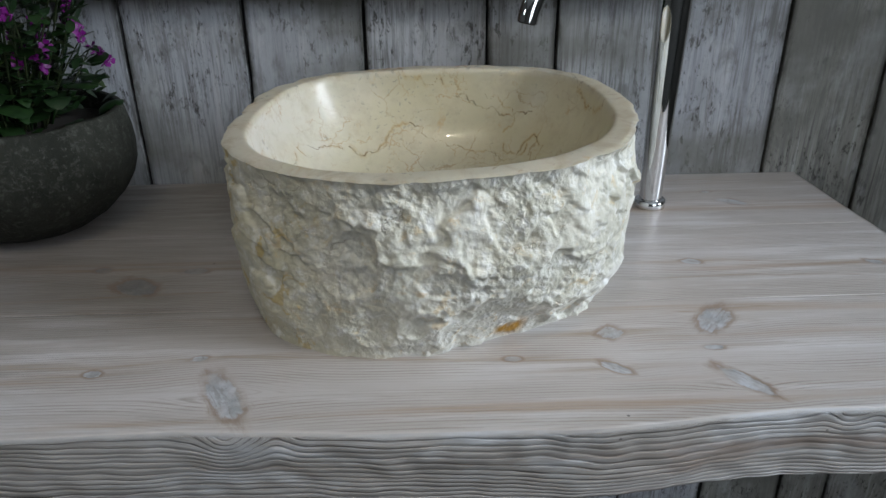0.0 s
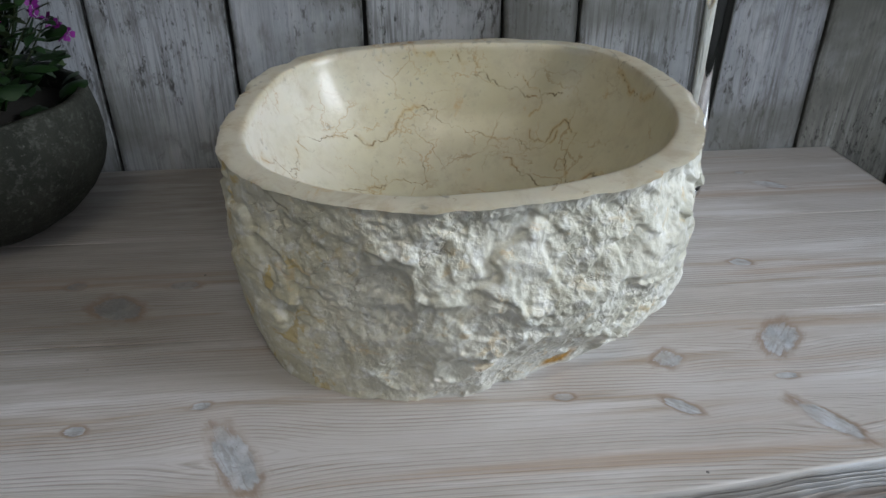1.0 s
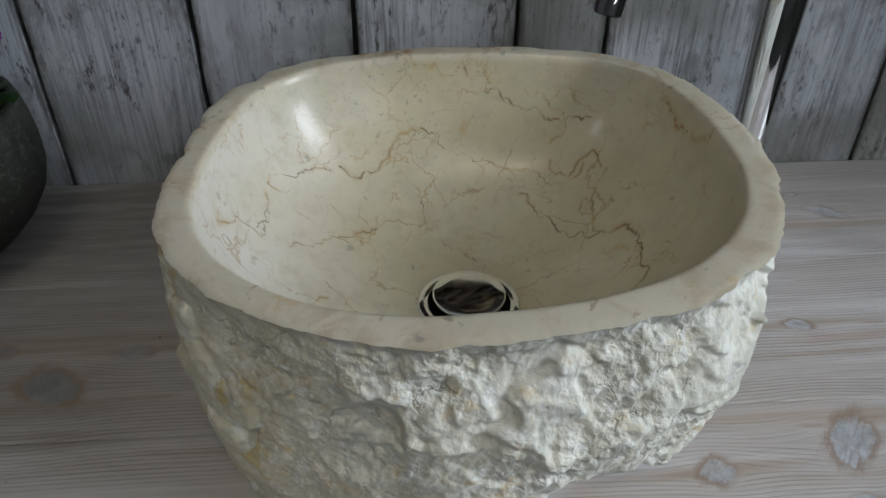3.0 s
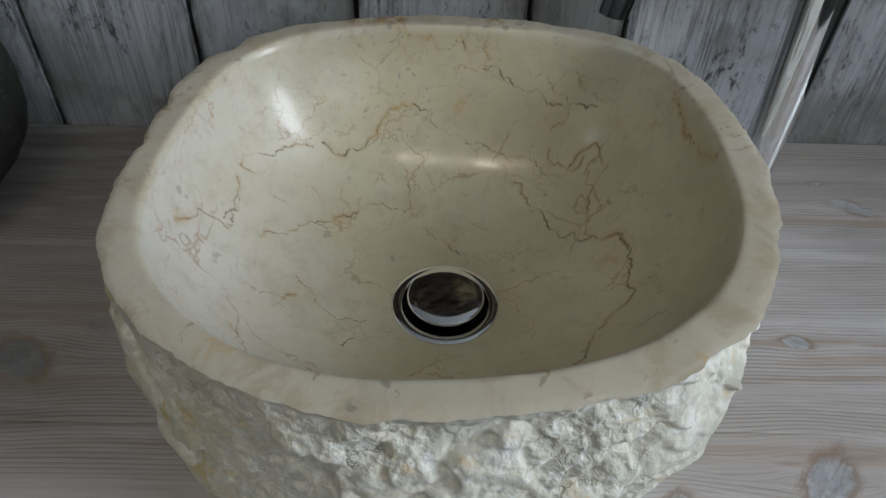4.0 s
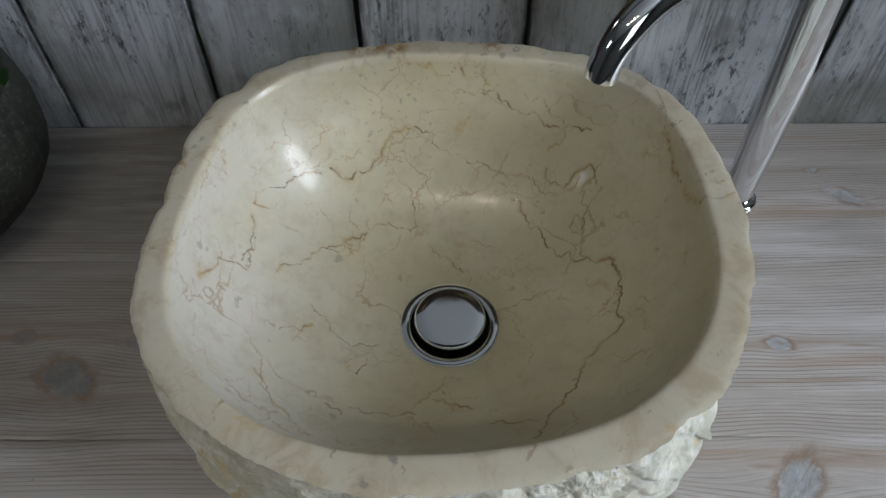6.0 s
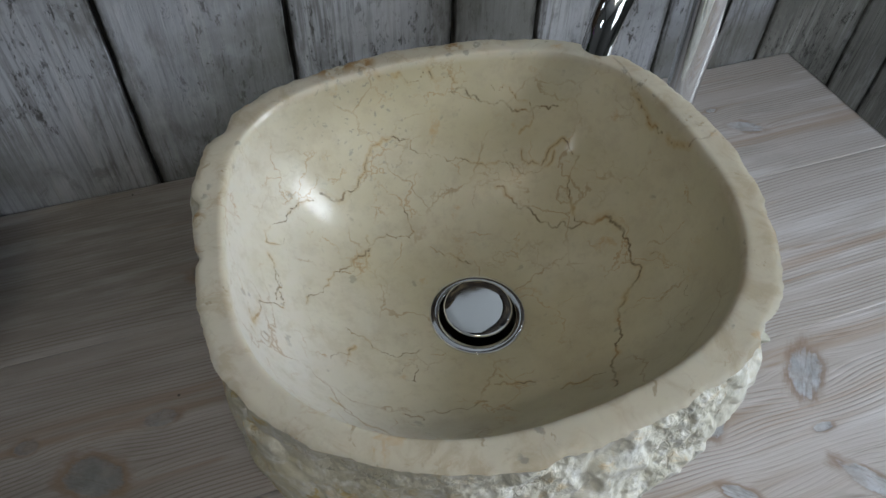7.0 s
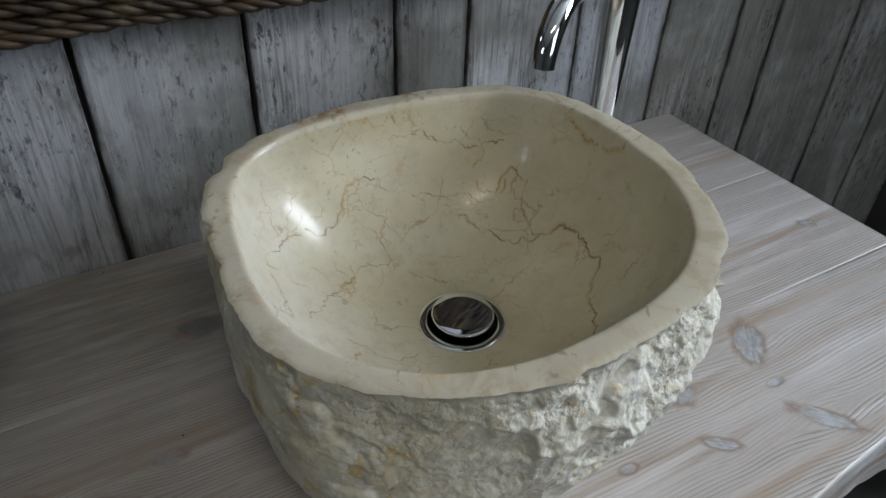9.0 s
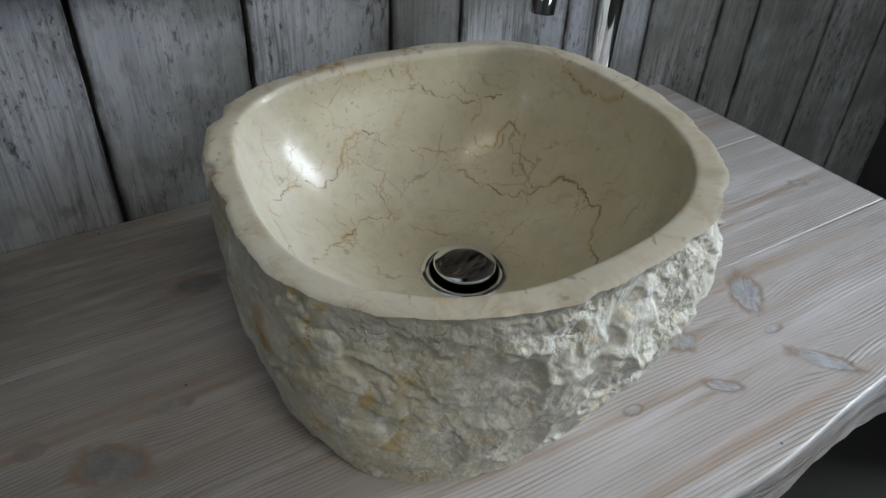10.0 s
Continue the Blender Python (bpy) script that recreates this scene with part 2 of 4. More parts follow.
def wood(name, end=False):
    """White-washed brushed pine. The mesh stores where the growth rings run and how near a knot is."""
    m = Mat(name)
    v = m.coords()
    g = m.attr("grain")
    period = 0.0026 if end else 0.0034
    wob = m.math("MULTIPLY", m.math("SUBTRACT", m.noise(m.coords(scale=(5, 75, 75)), 1.0, 4, 0.6), 0.5), 6.5 if end else 6.0)
    ph = m.math("ADD", m.math("MULTIPLY", g, 2 * math.pi / period), wob)
    ring = m.map(m.math("SINE", ph), 0.50 if end else 0.05, 1.0 if end else 0.98)
    amount = m.map(m.noise(m.coords(scale=(1.8, 45, 45)), 1.0, 4, 0.6), 0.36, 0.62, 0.2 if end else 0.05, 1.0)
    ring = m.math("MULTIPLY", m.math("MULTIPLY", ring, amount), m.math("MULTIPLY", m.map(m.attr("knot"), 0.1, 0.5, 1.0, 0.15), m.map(m.attr("lip"), 0.0, 0.7, 1.0, 0.0)))
    fine = m.noise(m.coords(scale=(14, 420, 420)), 1.0, 4, 0.6)
    base = m.mix(m.map(m.noise(m.coords(scale=(2.2, 14, 14)), 1.0, 4), 0.3, 0.7), (0.30, 0.285, 0.275) if end else (0.42, 0.385, 0.366), (0.46, 0.455, 0.465) if end else (0.51, 0.482, 0.482))
    base = m.mix(m.map(fine, 0.35, 0.7, 0.0, 0.4), base, (0.53, 0.51, 0.485))
    base = m.mix(m.math("MULTIPLY", ring, 0.85 if end else 0.62), base, (0.075, 0.06, 0.055) if end else (0.20, 0.155, 0.12))
    fine_ring = m.map(m.math("SINE", m.math("MULTIPLY", ph, 2.7)), 0.2, 1.0)
    base = m.mix(m.math("MULTIPLY", fine_ring, m.map(m.attr("lip"), 0.0, 0.7, 0.42 if end else 0.22, 0.0)), base, (0.22, 0.18, 0.145))
    base = m.mix(m.map(fine, 0.50, 0.72, 0.0, 0.35), base, (0.25, 0.205, 0.175))
    wash = m.map(m.noise(m.coords(scale=(6, 30, 30) if end else (4, 55, 55), shift=(7, 2, 1)), 1.0, 5, 0.65), 0.48, 0.66, 0.0, 0.72)
    base = m.mix(wash, base, (0.52, 0.535, 0.57) if end else (0.59, 0.572, 0.582))
    # warm streaks along the grain, and dirt rubbed into it
    brown = m.math("MULTIPLY", m.map(m.noise(m.coords(scale=(1.2, 30, 30), shift=(1, 5, 0)), 1.0, 4, 0.6), 0.52 if end else 0.55, 0.66 if end else 0.68), 0.6)
    base = m.mix(brown, base, (0.20, 0.145, 0.115) if end else (0.34, 0.235, 0.16))
    grime = m.map(m.noise(m.coords(scale=(5, 18, 18), shift=(9, 3, 0)), 1.0, 5, 0.65), 0.54, 0.74, 0.0, 0.5 if end else 0.38)
    base = m.mix(grime, base, (0.17, 0.16, 0.145))
    # the basin's shade on the counter, painted in brown together with some dirt
    soil = m.math("MULTIPLY", m.attr("shade_dirt"), m.map(m.noise(m.coords(scale=(7, 60, 60), shift=(2, 8, 0)), 1.0, 6, 0.7, 0.3), 0.34, 0.62, 0.45, 0.95))
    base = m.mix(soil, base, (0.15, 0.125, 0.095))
    base = m.mix(m.math("MULTIPLY", m.attr("warm"), m.map(m.noise(m.coords(scale=(6, 130, 130)), 1.0, 3), 0.3, 0.6, 0.3, 0.72)), base, (0.29, 0.21, 0.145))
    # knots: brown on one side, filled with blue-grey wash, ragged
    k = m.attr("knot")
    join = m.t.nodes.new("ShaderNodeCombineXYZ")
    m.put(m.math("MULTIPLY", m.attr("along"), 55), join.inputs[0])
    m.put(m.math("MULTIPLY", m.attr("across"), 330), join.inputs[1])
    m.put(m.math("MULTIPLY", m.noise(v, 3, 0), 20), join.inputs[2])
    fibre = m.noise(join.outputs[0], 1.0, 4, 0.65, 0.5)
    rag = m.math("SUBTRACT", m.noise(m.coords(scale=(70, 70, 70)), 1.0, 4, 0.6, 0.4), 0.5)
    kn = m.math("ADD", k, m.math("ADD", m.math("MULTIPLY", rag, 0.55), m.math("MULTIPLY", m.math("SUBTRACT", fibre, 0.5), 0.42)))
    rim = m.math("MULTIPLY", m.map(kn, 0.22, 0.60), m.map(kn, 0.55, 0.85, 1.0, 0.0))
    core = m.map(kn, 0.54, 0.70)
    side = m.map(m.noise(v, 34, 3), 0.38, 0.56, 0.25, 0.9)
    base = m.mix(m.math("MULTIPLY", rim, side), base, (0.24, 0.165, 0.115))
    blue = m.mix(m.map(m.noise(m.coords(scale=(60, 45, 45)), 1.0, 4, 0.6, 0.8), 0.36, 0.66), (0.30, 0.32, 0.35), (0.50, 0.53, 0.58))
    blue = m.mix(m.map(m.noise(v, 120, 4, 0.7, 1.0), 0.58, 0.68, 0.0, 0.7), blue, (0.14, 0.115, 0.10))
    blue = m.mix(m.map(fibre, 0.36, 0.54, 0.6, 0.0), blue, (0.19, 0.17, 0.155))
    # knots under the same painted shade and dirt go darker
    blue = m.mix(m.math("MULTIPLY", m.attr("shade_dirt"), 1.5, True), blue, (0.13, 0.13, 0.125))
    base = m.mix(m.math("MULTIPLY", core, m.map(m.noise(v, 55, 4), 0.3, 0.6, 0.45, 0.9)), base, blue)
    # small nail and worm holes
    dot = m.math("MULTIPLY", m.map(m.voronoi(v, 32 if end else 16), 0.030 if end else 0.014, 0.045 if end else 0.022, 1.0, 0.0), m.map(m.noise(v, 11, 2), 0.52, 0.60))
    base = m.mix(m.math("MULTIPLY", dot, 0.85), base, (0.04, 0.03, 0.028))
    h = m.math("SUBTRACT", m.math("MULTIPLY", fine, 0.4), m.math("MULTIPLY", ring, 0.9))
    h = m.math("SUBTRACT", h, m.math("MULTIPLY", core, m.noise(v, 260, 3)))
    m.set(Base_Color=base, Roughness=m.map(fine, 0.3, 0.7, 0.36, 0.52), Specular_IOR_Level=0.6, Coat_Weight=0.0 if end else 0.4, Coat_Roughness=0.34, Normal=m.bump(h, 0.5 if end else 0.3, 0.0014))
    return m.m


def plank_wall(name, shaded_worn):
    """Weathered whitewashed boards, with flaked grey wood showing through."""
    m = Mat(name)
    v = m.vec("ADD", m.coords(), m.vec("MULTIPLY", m.t.nodes.new("ShaderNodeObjectInfo").outputs["Random"], (3.0, 0.0, 7.0)))
    sc = lambda s, w: m.vec("MULTIPLY", w, s)
    fine = m.noise(sc((330, 330, 14), v), 1.0, 4, 0.65)
    broad = m.noise(sc((14, 14, 3), v), 1.0, 4, 0.6)
    # the right-hand boards' darker tone holds painted shade as well as wear
    tone = m.mix(m.rand(), (0.395, 0.413, 0.46), (0.475, 0.492, 0.53)) if not shaded_worn else m.mix(m.rand(), (0.28, 0.28, 0.26), (0.345, 0.34, 0.31))
    base = m.mix(m.map(broad, 0.3, 0.7), m.mix(0.25, tone, (0.20, 0.21, 0.20)), tone)
    base = m.mix(m.math("MULTIPLY", m.map(fine, 0.46, 0.62, 0.0, 0.8), m.map(m.noise(sc((7, 7, 5), v), 1.0, 3), 0.38, 0.62, 0.2, 1.0)), base, (0.15, 0.147, 0.145))
    streak = m.noise(sc((120, 120, 6), v), 1.0, 5, 0.65)
    base = m.mix(m.map(streak, 0.52, 0.66, 0.0, 0.34), base, (0.16, 0.16, 0.165))
    base = m.mix(m.map(streak, 0.34, 0.46, 0.4, 0.0), base, (0.55, 0.555, 0.57))
    base = m.mix(m.map(fine, 0.28, 0.45, 0.3, 0.0), base, (0.48, 0.485, 0.50))
    blotch = m.noise(sc((34, 34, 17), v), 1.0, 6, 0.7, 0.5)
    base = m.mix(m.map(blotch, 0.50, 0.66, 0.0, 0.62), base, (0.17, 0.17, 0.165))
    patch = m.map(m.noise(sc((9, 9, 4), v), 1.0, 3), 0.38, 0.54)
    flake = m.math("MULTIPLY", m.map(m.noise(sc((150, 150, 60), v), 1.0, 7, 0.76, 0.3), 0.53, 0.62), patch)
    base = m.mix(m.math("MULTIPLY", flake, 0.9), base, (0.06, 0.056, 0.052))
    crack = m.map(m.noise(sc((130, 130, 4.5), v), 1.0, 5, 0.6, 0.3), 0.63, 0.69)
    base = m.mix(m.math("MULTIPLY", crack, 0.6), base, (0.09, 0.085, 0.08))
    chalk = m.map(m.noise(sc((20, 20, 9), v), 1.0, 5, 0.65), 0.5, 0.7, 0.0, 0.55)
    base = m.mix(chalk, base, (0.53, 0.545, 0.57))
    stain = m.map(m.noise(sc((5, 5, 7), v), 1.0, 5), 0.43, 0.68, 0.0, 0.85 if shaded_worn else 0.80)
    base = m.mix(stain, base, (0.16, 0.16, 0.145))
    dirt = m.math("MULTIPLY", m.attr("edge"), m.map(m.noise(sc((90, 90, 22), v), 1.0, 5, 0.7), 0.35, 0.6, 0.2, 0.95))
    base = m.mix(dirt, base, (0.06, 0.058, 0.052))
    h = m.math("SUBTRACT", fine, m.math("MULTIPLY", m.math("ADD", flake, crack), 0.8))
    m.set(Base_Color=base, Roughness=0.72, Specular_IOR_Level=0.25, Normal=m.bump(h, 0.45, 0.0015))
    return m.m


def chrome():
    m = Mat("polished_chrome")
    v = m.coords()
    m.set(Base_Color=(0.74, 0.75, 0.76), Metallic=1.0, Roughness=m.map(m.noise(v, 60, 3), 0.3, 0.7, 0.03, 0.09))
    return m.m


def dark_stone():
    m = Mat("dark_grey_cast_stone")
    v = m.coords()
    base = m.mix(m.map(m.noise(v, 14, 5, 0.6), 0.35, 0.68), (0.011, 0.012, 0.008), (0.029, 0.030, 0.023))
    base = m.mix(m.map(m.noise(v, 130, 6, 0.78, 0.4), 0.50, 0.68, 0.0, 0.7), base, (0.075, 0.077, 0.066))
    base = m.mix(m.map(m.noise(v, 210, 4, 0.7), 0.60, 0.72, 0.0, 0.6), base, (0.14, 0.14, 0.125))
    m.set(Base_Color=base, Roughness=0.8, Specular_IOR_Level=0.3, Normal=m.bump(m.noise(v, 110, 6, 0.75), 0.75, 0.0028))
    return m.m


def leaf_mat(name, a, b):
    m = Mat(name)
    v = m.coords()
    c = m.mix(m.map(m.noise(v, 35, 3), 0.35, 0.65), a, b)
    m.set(Base_Color=c, Roughness=0.42, Specular_IOR_Level=0.4, Normal=m.bump(m.noise(v, 160, 3), 0.2, 0.001))
    return m.m


def rattan():
    m = Mat("brown_woven_seagrass")
    v = m.coords()
    base = m.mix(m.map(m.noise(v, 38, 4), 0.32, 0.66), (0.012, 0.007, 0.004), (0.055, 0.034, 0.018))
    base = m.mix(m.map(m.noise(v, 16, 3, 0.5, 0.5), 0.58, 0.70, 0.0, 0.7), base, (0.27, 0.21, 0.115))
    m.set(Base_Color=base, Roughness=0.55, Specular_IOR_Level=0.35, Normal=m.bump(m.noise(m.coords(scale=(60, 300, 300)), 1.0, 4), 0.5, 0.001))
    return m.m


MARBLE, SPLIT = marble(), rough_marble()
WOOD, WOOD_EDGE = wood("whitewashed_pine"), wood("whitewashed_pine_edge", True)
BOARDS, SHADED_WORN_BOARDS = plank_wall("weathered_white_boards", False), plank_wall("shaded_worn_white_boards", True)
CHROME = chrome()
STONE = dark_stone()
LEAF, LEAF_PALE = leaf_mat("green_leaf", (0.006, 0.017, 0.005), (0.012, 0.034, 0.008)), leaf_mat("young_leaf", (0.02, 0.042, 0.01), (0.04, 0.06, 0.015))
STEM = leaf_mat("flower_stem", (0.012, 0.02, 0.007), (0.03, 0.04, 0.016))
PETAL = leaf_mat("magenta_petal", (0.12, 0.006, 0.12), (0.21, 0.014, 0.21))
SOIL = plaster("potting_soil", (0.02, 0.016, 0.012))
RATTAN = rattan()
DARK_GAP = plaster("dark_joint", (0.025, 0.025, 0.025))
WHITE = plaster("white_plaster", (0.74, 0.75, 0.755))
GREY = plaster("dark_grey_wall", (0.10, 0.10, 0.095))
FLOOR = plaster("dark_floor_tile", (0.020, 0.022, 0.017))
MIRROR = plain("mirror_glass", (0.86, 0.88, 0.88), 0.015, 1.0)
LAMP_METAL = plain("brushed_lamp_metal", (0.5, 0.5, 0.5), 0.3, 1.0)
BULB = Mat("warm_bulb").set(Base_Color=(1, 0.9, 0.75), Emission_Color=(1.0, 0.80, 0.56), Emission_Strength=70).m
RUBBER = plain("black_rubber", (0.015, 0.015, 0.015), 0.6)

# ---- room ----
def setting(name, bm, material, label, smooth=False, category="wall"):
    return tagged(mesh_object(name, bm, material, smooth), label, category, kind="structure")


W = 0.2
setting("floor", box_bm(ROOM_X0 - W, ROOM_X1 + W, ROOM_Y0 - W, WALL_Y + W, -0.1, 0.0), FLOOR, "dark floor under the washstand counter", category="floor")
setting("ceiling", box_bm(ROOM_X0 - W, ROOM_X1 + W, ROOM_Y0 - W, WALL_Y + W, ROOM_Z, ROOM_Z + 0.1), WHITE, "plain light grey ceiling", category="ceiling")
bm = bmesh.new()
box(bm, ROOM_X0 - W, ROOM_X0, ROOM_Y0 - W, WIN_W[0], 0, ROOM_Z)
box(bm, ROOM_X0 - W, ROOM_X0, WIN_W[1], WALL_Y + W, 0, ROOM_Z)
box(bm, ROOM_X0 - W, ROOM_X0, WIN_W[0], WIN_W[1], 0, WIN_W[2])
box(bm, ROOM_X0 - W, ROOM_X0, WIN_W[0], WIN_W[1], WIN_W[3], ROOM_Z)
setting("wall_west", bm, GREY, "plain dark grey wall with a small window opening")
# south wall, with an opening for the added fill window
bm = bmesh.new()
box(bm, ROOM_X0, FILL_WIN_S[0], ROOM_Y0 - W, ROOM_Y0, 0, ROOM_Z)
box(bm, FILL_WIN_S[1], ROOM_X1, ROOM_Y0 - W, ROOM_Y0, 0, ROOM_Z)
box(bm, FILL_WIN_S[0], FILL_WIN_S[1], ROOM_Y0 - W, ROOM_Y0, 0, FILL_WIN_S[2])
box(bm, FILL_WIN_S[0], FILL_WIN_S[1], ROOM_Y0 - W, ROOM_Y0, FILL_WIN_S[3], ROOM_Z)
setting("wall_south", bm, GREY, "plain dark grey wall with a window opening")
bm = bmesh.new()
box(bm, ROOM_X1, ROOM_X1 + W, ROOM_Y0 - W, WIN[0], 0, ROOM_Z)
box(bm, ROOM_X1, ROOM_X1 + W, WIN[1], WALL_Y + W, 0, ROOM_Z)
box(bm, ROOM_X1, ROOM_X1 + W, WIN[0], WIN[1], 0, WIN[2])
box(bm, ROOM_X1, ROOM_X1 + W, WIN[0], WIN[1], WIN[3], ROOM_Z)
setting("wall_east", bm, GREY, "plain dark grey wall with a window opening")
# added pier that keeps window light off the right-hand boards
setting("shading_pier", box_bm(1.15, 1.30, -0.20, WALL_Y - 0.012, 0, ROOM_Z), GREY, "added dark grey pier that shades the right of the boarded wall")
wall = setting("wall_north", box_bm(ROOM_X0, ROOM_X1, WALL_Y, WALL_Y + W, 0, ROOM_Z), DARK_GAP, "wall clad with upright weathered whitewashed boards")

# ---- washstand counter ----
FRONT, BACK, THICK = -0.242, WALL_Y - 0.0125, 0.064
SEAMS = (FRONT, -0.070, 0.093, BACK)
LEFT_END = -1.05
# knots: x, y, half length, half width, degrees
KNOTS = [(-0.173, -0.196, 0.034, 0.0115, -62), (-0.204, -0.146, 0.008, 0.004, 10), (-0.284, -0.163, 0.008, 0.005, 0), (-0.296, -0.021, 0.024, 0.015, -30),
         (-0.248, 0.011, 0.014, 0.007, 0), (-0.341, 0.017, 0.010, 0.006, 0), (0.236, -0.106, 0.026, 0.013, 52), (0.219, -0.150, 0.009, 0.004, 0),
         (0.139, -0.124, 0.012, 0.010, 40), (0.131, -0.174, 0.014, 0.006, -40), (0.226, -0.196, 0.026, 0.008, -52), (0.255, 0.007, 0.010, 0.006, -15),
         (0.339, 0.197, 0.007, 0.004, 0), (0.360, 0.163, 0.020, 0.008, -25), (0.440, -0.003, 0.010, 0.005, -20), (-0.190, 0.138, 0.022, 0.012, -10), (0.051, -0.158, 0.008, 0.004, 0)]


def end_x(y):
    return 0.494 - 0.045 * y


def front_y(x):
    """The front edge follows the tree: it bellies out before the basin."""
    y = float(np.interp(x, (-1.05, -0.6, -0.33, -0.2, -0.12, -0.01, 0.08, 0.17, 0.25, 0.33, 0.5), (-0.244, -0.241, -0.2395, -0.239, -0.243, -0.2485, -0.2495, -0.243, -0.2350, -0.233, -0.226)))
    return y + 0.0012 * math.sin(x * 31 + 1) + 0.0016 * noise.noise((x * 14, 3.0, 1.0))


# brown heartwood bands: half width and the line in plan
BANDS = [(0.0034, (-0.60, -0.42, -0.27, -0.18, -0.02, 0.06, 0.135), (-0.147, -0.150, -0.1535, -0.1445, -0.157, -0.161, -0.163)),
         (0.0022, (-0.80, -0.45, -0.30, -0.19), (0.030, 0.022, 0.015, 0.012)), (0.0016, (0.17, 0.26, 0.36, 0.47), (0.006, 0.010, 0.003, 0.000)),
         (0.0020, (-0.75, -0.40, -0.27, -0.20), (-0.040, -0.046, -0.036, -0.034)), (0.0016, (0.10, 0.20, 0.30), (-0.092, -0.094, -0.084)), (0.0018, (0.18, 0.30, 0.42), (-0.030, -0.024, -0.030))]


def band_at(x, y):
    best = 0.0
    for half, xs, ys in BANDS:
        if xs[0] < x < xs[-1]:
            d = abs(y - float(np.interp(x, xs, ys)) - 0.0016 * noise.noise((x * 16, half * 900, 0)))
            w = half * (0.8 + 0.9 * noise.noise((x * 9, half * 700, 4)))
            best = max(best, min(1.0, max(0.0, 1.3 - d / max(0.0006, w))) * min(1.0, (x - xs[0]) / 0.05, (xs[-1] - x) / 0.012))
    return best


def grain_at(x, y):
    """Where a point lies across the growth rings, and how near it is to a knot (1 in its heart)."""
    g = y + 0.012 * noise.noise((x * 1.7, y * 5.0, 3.1)) + 0.004 * noise.noise((x * 5.0, y * 16.0, 8.2))
    near, warm, along, across = 0.0, band_at(x, y), 0.0, 0.0
    for kx, ky, a, b, deg in KNOTS:
        dx, dy = x - kx, y - ky
        if abs(dx) > 0.20 or abs(dy) > 0.07:
            continue
        reach = 0.05 + 3.0 * a + 0.05 * noise.noise((kx * 40, ky * 40, 2.0 + math.copysign(3, dx)))
        slope = dy - 0.03 * dx - 0.004 * noise.noise((x * 12, ky * 30, 1.0))
        if a < 0.016:
            warm = max(warm, math.exp(-(slope / (0.0008 + 0.6 * b * max(0.0, 1 - abs(dx) / reach))) ** 2) * max(0.0, 1 - (dx / reach) ** 2))
        if abs(dx) > 0.12:
            continue
        c, s = math.cos(radians(deg)), math.sin(radians(deg))
        u, w = (dx * c + dy * s) / a, (-dx * s + dy * c) / b
        r2 = u * u + w * w
        ext = abs(a * s) + b * abs(c)
        g -= dy / (abs(dy) + 0.45 * ext) * 0.8 * ext * math.exp(-abs(dy) / (ext * 1.3) - (dx / (ext * 1.3 + 0.006)) ** 2)
        here = math.exp(-r2 * 0.62)
        if here > near:
            near, along, across = here, u * a, w * b
    return g, near, warm, along, across


def attach(me, name, values):
    a = me.attributes.new(name, "FLOAT", "POINT")
    a.data.foreach_set("value", np.asarray(values, dtype=np.float32))


def grid_object(name, rows, materials, pick=None):
    """A sheet from rows of points; pick gives the material of a strip of faces."""
    ny, nx = len(rows), len(rows[0])
    verts = [p for row in rows for p in row]
    faces = [(j * nx + i, j * nx + i + 1, (j + 1) * nx + i + 1, (j + 1) * nx + i) for j in range(ny - 1) for i in range(nx - 1)]
    me = bpy.data.meshes.new(name)
    me.from_pydata(verts, [], faces)
    for m in materials:
        me.materials.append(m)
    if pick:
        me.polygons.foreach_set("material_index", [pick[j] for j in range(ny - 1) for i in range(nx - 1)])
    me.polygons.foreach_set("use_smooth", [True] * len(faces))
    return new(name, me)


counter = empty("washstand_counter", 0, 0, TOP)
tagged(counter, "thick whitewashed brushed pine counter with a rough front edge", "counter")


